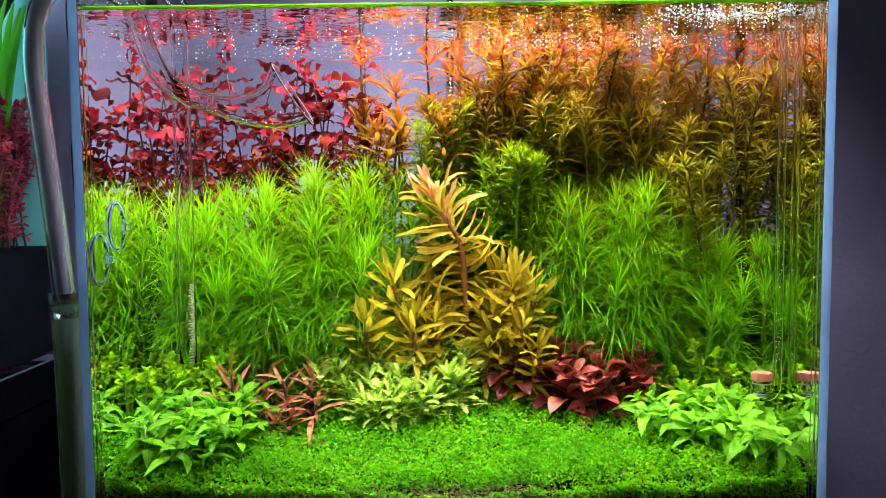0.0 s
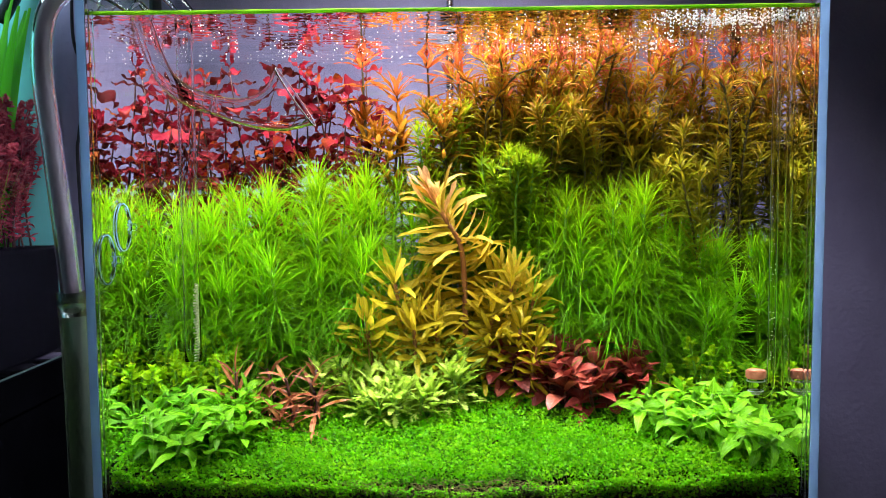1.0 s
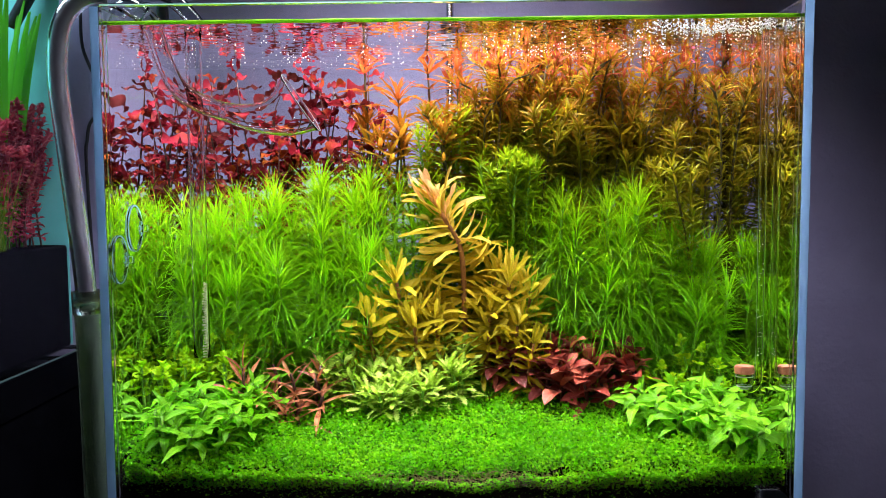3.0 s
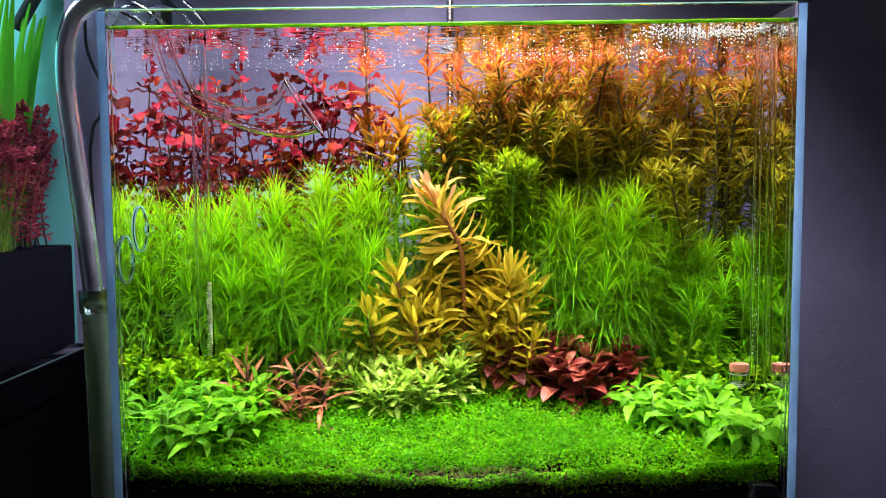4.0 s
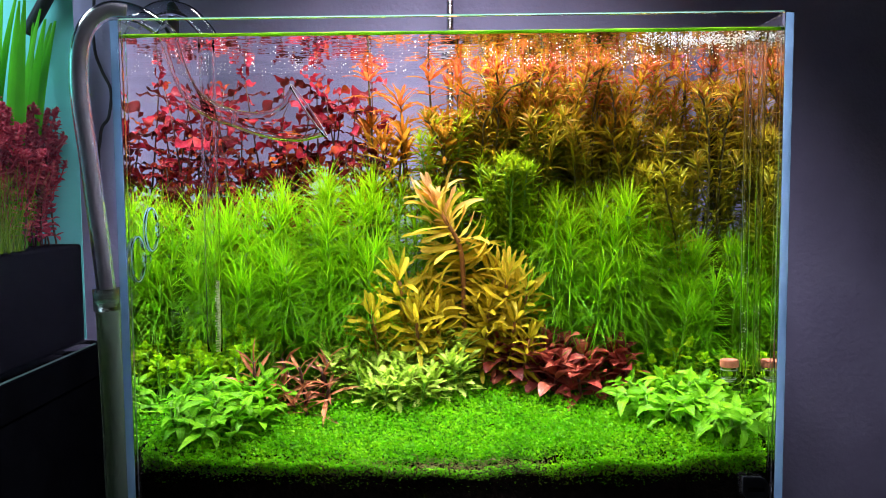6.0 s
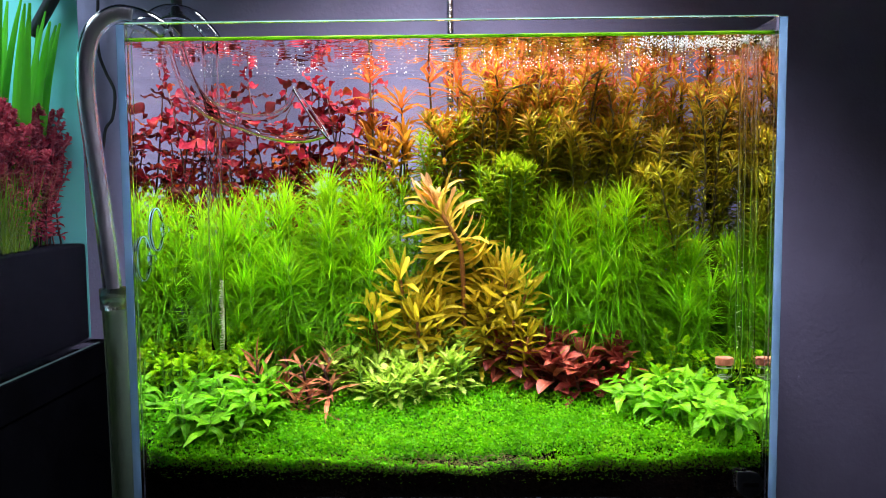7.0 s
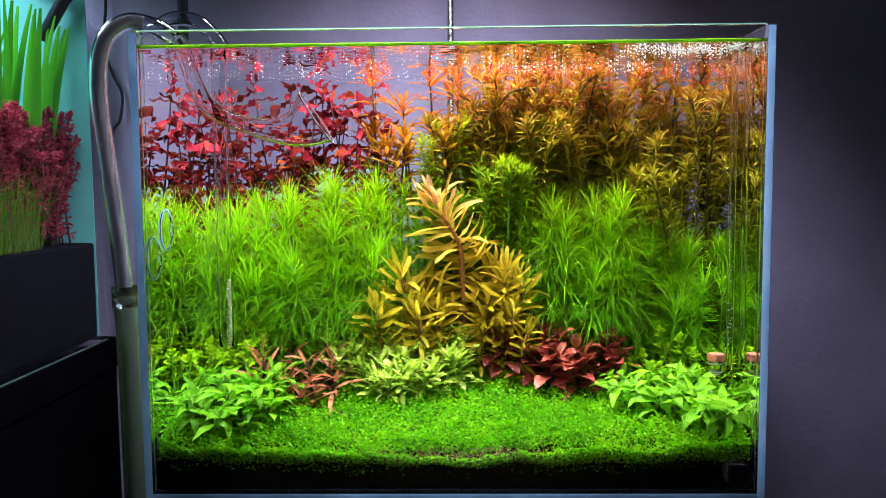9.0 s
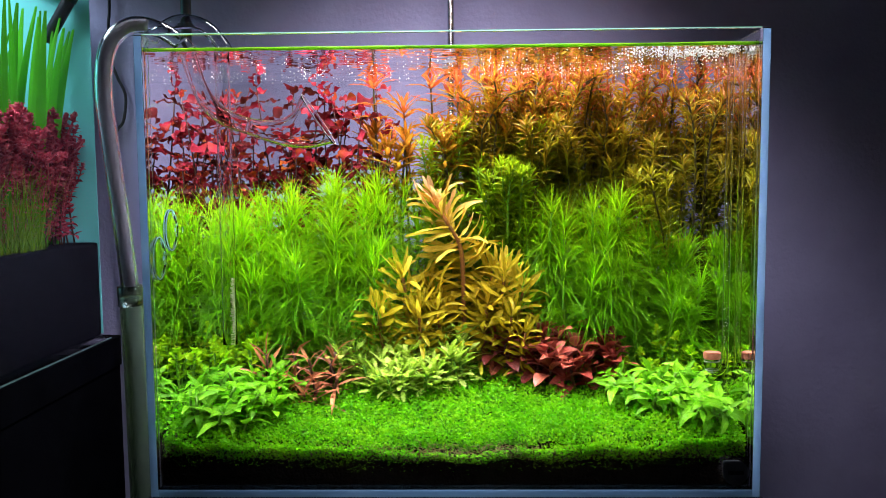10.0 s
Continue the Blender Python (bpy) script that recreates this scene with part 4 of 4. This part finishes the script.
diffuser = thing("carbon_dioxide_diffuser", pose(0.2850, 0.085, -0.004), "glass diffuser with round terracotta-coloured ceramic disc", "diffuser")
part("tube", pipe("tube", smooth_path([(0, 0, 0.446), (0, 0, 0.30), (0, 0, 0.14), (-0.002, 0, 0.118), (-0.008, 0, 0.112), (-0.012, 0, 0.114)], 7), 0.0036, 0.0011, M_PIPE, 16), diffuser)
part("cup", pipe("cup", [(-0.0135, 0, 0.113), (-0.0135, 0, 0.115), (-0.0135, 0, 0.119), (-0.0135, 0, 0.1265)], [0.003, 0.006, 0.0074, 0.0077], 0.0011, M_CUP, 24), diffuser)
# added pale rings imitate the white glints of the clear cup
for r, z in ((0.0078, 0.1245), (0.0066, 0.1155), (0.0035, 0.1128)):
    part("cup_ring", tube("cup_ring", [(-0.0135 + r * math.cos(a), r * math.sin(a), z) for a in [2 * math.pi * i / 28 for i in range(29)]], 0.0006, M_GLINT, 6), diffuser, "pale ring painting a glint on the clear cup")
bm = bmesh.new()
bmesh.ops.create_cone(bm, cap_ends=True, segments=32, radius1=0.0090, radius2=0.0090, depth=0.0075, matrix=Matrix.Translation((-0.0135, 0, 0.1305)))
bmesh.ops.bevel(bm, geom=[e for e in bm.edges if len(e.link_faces) == 2 and any(len(f.verts) > 4 for f in e.link_faces)], offset=0.0008, segments=2, affect="EDGES")
me = bpy.data.meshes.new("disc")
bm.to_mesh(me)
bm.free()
me.materials.append(M_TERRA)
part("disc", me, diffuser)

for y, z, r in ((0.028, 0.236, 0.021), (0.075, 0.262, 0.021)):
    cup = thing("suction_cup", pose(-0.2912, y, z), "clear suction cup on the side glass", "suction cup", "suction cups")
    part("bowl", pipe("bowl", [(0, 0, 0), (0.003, 0, 0), (0.006, 0, 0)], [r, r * 0.8, r * 0.4], 0.0016, M_CUP, 24), cup)
    part("rim", tube("rim", [(0.0012, r * math.cos(a), r * math.sin(a)) for a in [2 * math.pi * i / 32 for i in range(33)]], 0.0006, M_EDGE, 6), cup, "pale rounded rim")
    part("stud", tube("stud", [(0.004, 0, 0), (0.012, 0, 0)], 0.0035, M_CUP, 12), cup)

# bubbles under the surface and a foam film
g = Geo()
bm = bmesh.new()
bmesh.ops.create_icosphere(bm, subdivisions=1, radius=1)
ball = ([tuple(v.co) for v in bm.verts], [tuple(v.index for v in f.verts) for f in bm.faces])
bm.free()
for i in range(520):
    x, y = np_rng.uniform(-0.286, 0.286), G + 0.006 + 0.31 * np_rng.random() ** 0.7
    if i % 4 == 0:
        x, y = np_rng.uniform(0.04, 0.24), np_rng.normal(0.235, 0.03)
    r = 0.0004 + 0.0007 * np_rng.random() ** 3
    g.add(*ball, Matrix.Translation((x, y, WATER - 0.0018 - r)) @ Matrix.Scale(r, 4))
solid("surface_bubbles", g.mesh("surface_bubbles", M_FOAM), "tiny white bubbles under the water surface", "bubbles", kind="stuff").visible_shadow = False
g, diffuser_bubbles = Geo(), Geo()
for i in range(420):
    x = 0.17 + 0.118 * np_rng.random() ** 0.7
    y = 0.07 + 0.05 * np_rng.normal() * 0.5 + 0.1 * (x - 0.17)
    if y < 0.02 or y > 0.2:
        continue
    r = 0.0004 + 0.0006 * np_rng.random()
    g.add(*ball, Matrix.Translation((x, y, WATER - 0.0012 - r)) @ Matrix.Scale(r, 4))
for i in range(60):
    s = np_rng.random()
    z = 0.14 + 0.29 * s * s
    a, r = np_rng.uniform(0, 6.28), 0.0003 + 0.0003 * np_rng.random()
    diffuser_bubbles.add(*ball, Matrix.Translation((0.2850 + 0.0020 * math.cos(a), 0.085 + 0.0018 * math.sin(a), z)) @ Matrix.Scale(r, 4))
solid("rising_bubbles", diffuser_bubbles.mesh("rising_bubbles", M_FOAM), "fine bubbles inside the glass diffuser tube", "bubbles", kind="stuff").visible_shadow = False
solid("foam", g.mesh("foam", M_FOAM), "patch of fine white foam on the water surface", "foam", kind="stuff").visible_shadow = False

# ---------- behind the tank ----------
goose = thing("gooseneck_arm", pose(-0.002, 0.425, 0), "ribbed chrome gooseneck lamp arm against the wall", "lamp arm")
g = Geo()
for k in range(150):
    z = 0.40 + 0.0032 * k
    g.add(*tube_geo([(0, 0, z), (0, 0, z + 0.0008), (0, 0, z + 0.0022), (0, 0, z + 0.0030)], [0.0044, 0.0056, 0.0056, 0.0044], 14))
part("ribbed_tube", g.mesh("ribbed_tube", M_CHROME), goose)
part("clamp", box("clamp", -0.03, 0.012, -0.02, 0.012, 0.386, 0.398, M_LINER, 0.003), goose)
part("bracket", box("bracket", -0.012, 0.012, 0.008, WALL - 0.425, 0.37, 0.40, M_BLACK, 0.001), goose)

post = thing("lamp_post", pose(-0.3875, 0.40, 0.0), "black metal lamp post fixed to the wall above the aquarium", "post")
part("upright", tube("upright", [(0, 0, 0.440), (0, 0, 0.442), (0, 0, 1.0), (0, 0, 1.40)], [0.0065, 0.0078, 0.0078, 0.0078], M_BLACK, 18), post)
part("bracket", box("bracket", -0.012, 0.012, 0.006, WALL - 0.40, 0.72, 0.76, M_BLACK, 0.002), post)
solid("power_cable", tube("power_cable", smooth_path([(-0.525, 0.46, 0.90), (-0.526, 0.46, 0.61), (-0.529, 0.46, 0.559), (-0.5285, 0.46, 0.51), (-0.519, 0.46, 0.479), (-0.507, 0.46, 0.450), (-0.5116, 0.46, 0.4115), (-0.5257, 0.46, 0.380), (-0.527, 0.46, 0.25), (-0.50, 0.462, -0.5), (-0.50, 0.462, -0.745)], 8), 0.0024, M_BLACK, 8), "thin black cable hanging down the wall", "cable")

# ---------- second tank ----------
T2 = pose(-0.532, 0.43, 0.0, 0, 0, 0.9)
L2, D2, Z2, H2 = 0.75, 0.36, 0.075, 0.60
stand2 = thing("second_stand", T2 @ pose(0, 0, FLOOR), "black cabinet under the second aquarium", "cabinet")
part("body", box("body", -D2, 0.0, -L2, 0.03, 0, -FLOOR + 0.0265, M_VELVET, 0.002), stand2)
part("top_board", box("top_board", -D2, 0.003, -L2, 0.03, -FLOOR + 0.027, -FLOOR + Z2, M_VELVET, 0.002), stand2)
tank2 = thing("second_aquarium", T2, "second aquarium with turquoise backing film, on a black cabinet", "aquarium")
for name, b in {"front_pane": (-0.008, 0, -L2, 0, Z2, H2), "end_pane": (-D2 + 0.008, -0.0085, -L2, -L2 + 0.008, Z2, H2), "end_pane.001": (-D2 + 0.008, -0.0085, -0.008, 0, Z2, H2), "back_pane": (-D2, -D2 + 0.0075, -L2, 0, Z2, H2), "bottom_pane": (-D2 + 0.008, -0.0085, -L2 + 0.0085, -0.0085, Z2, Z2 + 0.008)}.items():
    part(name.split(".")[0], box(name, *b, M_THIN), tank2).visible_shadow = False
part("edge_strip", box("edge_strip", -0.002, 0.001, -L2, 0, Z2 + 0.0002, Z2 + 0.0016, M_BASE_EDGE), tank2, "thin pale edge along the base")
part("background_film", box("background_film", -D2 + 0.01, -0.01, -0.0100, -0.0088, Z2 + 0.01, H2, M_CYAN), tank2, "turquoise backing film")
part("background_film", box("background_film", -D2 + 0.0085, -D2 + 0.0097, -L2 + 0.01, -0.011, Z2 + 0.01, H2, M_CYAN), tank2, "turquoise backing film")
box2 = solid("second_substrate", box("second_substrate", -D2 + 0.012, -0.010, -L2 + 0.012, -0.012, Z2 + 0.0085, 0.2255, M_VELVET, 0.004), "black substrate block of the second aquarium", "soil", kind="structure", m=T2)

pink = [whorl_stem("pink_stem_plant", h, 0.0115, 0.0066, M_PINK, M_RED_STEM, "pinkish red bushy stem plant in the second aquarium", "pink plants of the second aquarium", 0.0075, 4, 1.0, 0.02, 14) for h in (0.12, 0.15, 0.185)]
spots = []
for x, y in spread_spots(-0.32, -0.034, -0.27, -0.030, 0.0138):
    p = T2 @ Vector((x, y, 0.2255))
    spots.append((p.x, p.y, p.z, uni(0.85, 1.05), rng.randint(0, 2)))
stand_of(pink, spots, tilt=7)
for x, y, lean, h in ((-0.06, -0.10, 0.05, 0.34), (-0.08, -0.16, -0.03, 0.35), (-0.10, -0.08, 0.02, 0.36), (-0.14, -0.12, -0.02, 0.34), (-0.16, -0.20, 0.03, 0.33), (-0.05, -0.2, -0.02, 0.34), (-0.12, -0.25, 0.02, 0.33), (-0.2, -0.1, 0.0, 0.34), (-0.18, -0.05, 0.03, 0.33), (-0.07, -0.05, 0.06, 0.33)):
    v = thing("ribbon_leaf_plant", T2 @ pose(x, y, 0.2255, 0, 0, 0), "tall dark green ribbon-leaved plant in the second aquarium", "aquatic plant", "ribbon plants")
    for k in range(4):
        n = 10
        dx, dy, w = min(lean * uni(0.2, 2.6) + uni(-0.03, 0.03), -0.03 - x), uni(-0.03, 0.03), uni(0.011, 0.017)
        verts, faces = [], []
        for i in range(n + 1):
            s = i / n
            c = Vector((dx * s * s + 0.004 * k, dy * s * s, h * (s - 0.06 * s * s)))
            half = w / 2 * (1 - 0.75 * s ** 4)
            verts += [c + Vector((half, 0, 0)), c + Vector((0, -0.001, 0)), c + Vector((-half, 0, 0))]
        for i in range(n):
            b = 3 * i
            faces += [(b, b + 1, b + 4, b + 3), (b + 1, b + 2, b + 5, b + 4)]
        part("leaf", Geo().add(verts, faces).mesh("leaf", M_VALLIS), v)
for x, y in ((-0.025, -0.20), (-0.03, -0.24), (-0.035, -0.28), (-0.028, -0.32), (-0.05, -0.26), (-0.03, -0.16)):
    tuft = thing("fine_grass_tuft", T2 @ pose(x, y, 0.2255), "yellow-green fine grass tuft in the second aquarium", "aquatic plant", "fine grass tufts")
    g = Geo()
    for k in range(70):
        g.add(*ribbon_geo(uni(0.06, 0.12), 0.0011, uni(-0.3, 0.9), 5), aim((uni(-0.012, 0.012), uni(-0.015, 0.015), -0.001), uni(0, 6.28), uni(1.1, 1.55)))
    part("foliage", g.mesh("foliage", M_GRASS), tuft)
heater = thing("black_heater", pose(-0.595, 0.40, 0.526) @ Matrix.Scale(1.23, 4), "black tube heater leaning at the tank rim", "heater")
part("body", tube("body", [(-0.002, 0, -0.004), (0.0, 0, 0.0), (0.026, 0, 0.042), (0.030, 0, 0.05)], [0.006, 0.0075, 0.0075, 0.0075], M_BLACK, 14), heater)
part("clip", tube("clip", [(0.022, 0, 0.062), (-0.03, 0.02, 0.062)], 0.006, M_BLACK, 10), heater)
part("cap", tube("cap", [(0.026, 0, 0.044), (0.034, 0, 0.058)], 0.0095, M_BLACK, 14), heater)

for makers in (needles, rot, green, small, pink):
    for ob in makers:
        if not ob.get("used"):
            for o in (*ob.children_recursive, ob):
                bpy.data.objects.remove(o)
for o in list(scene.objects):
    if "used" in o:
        del o["used"]
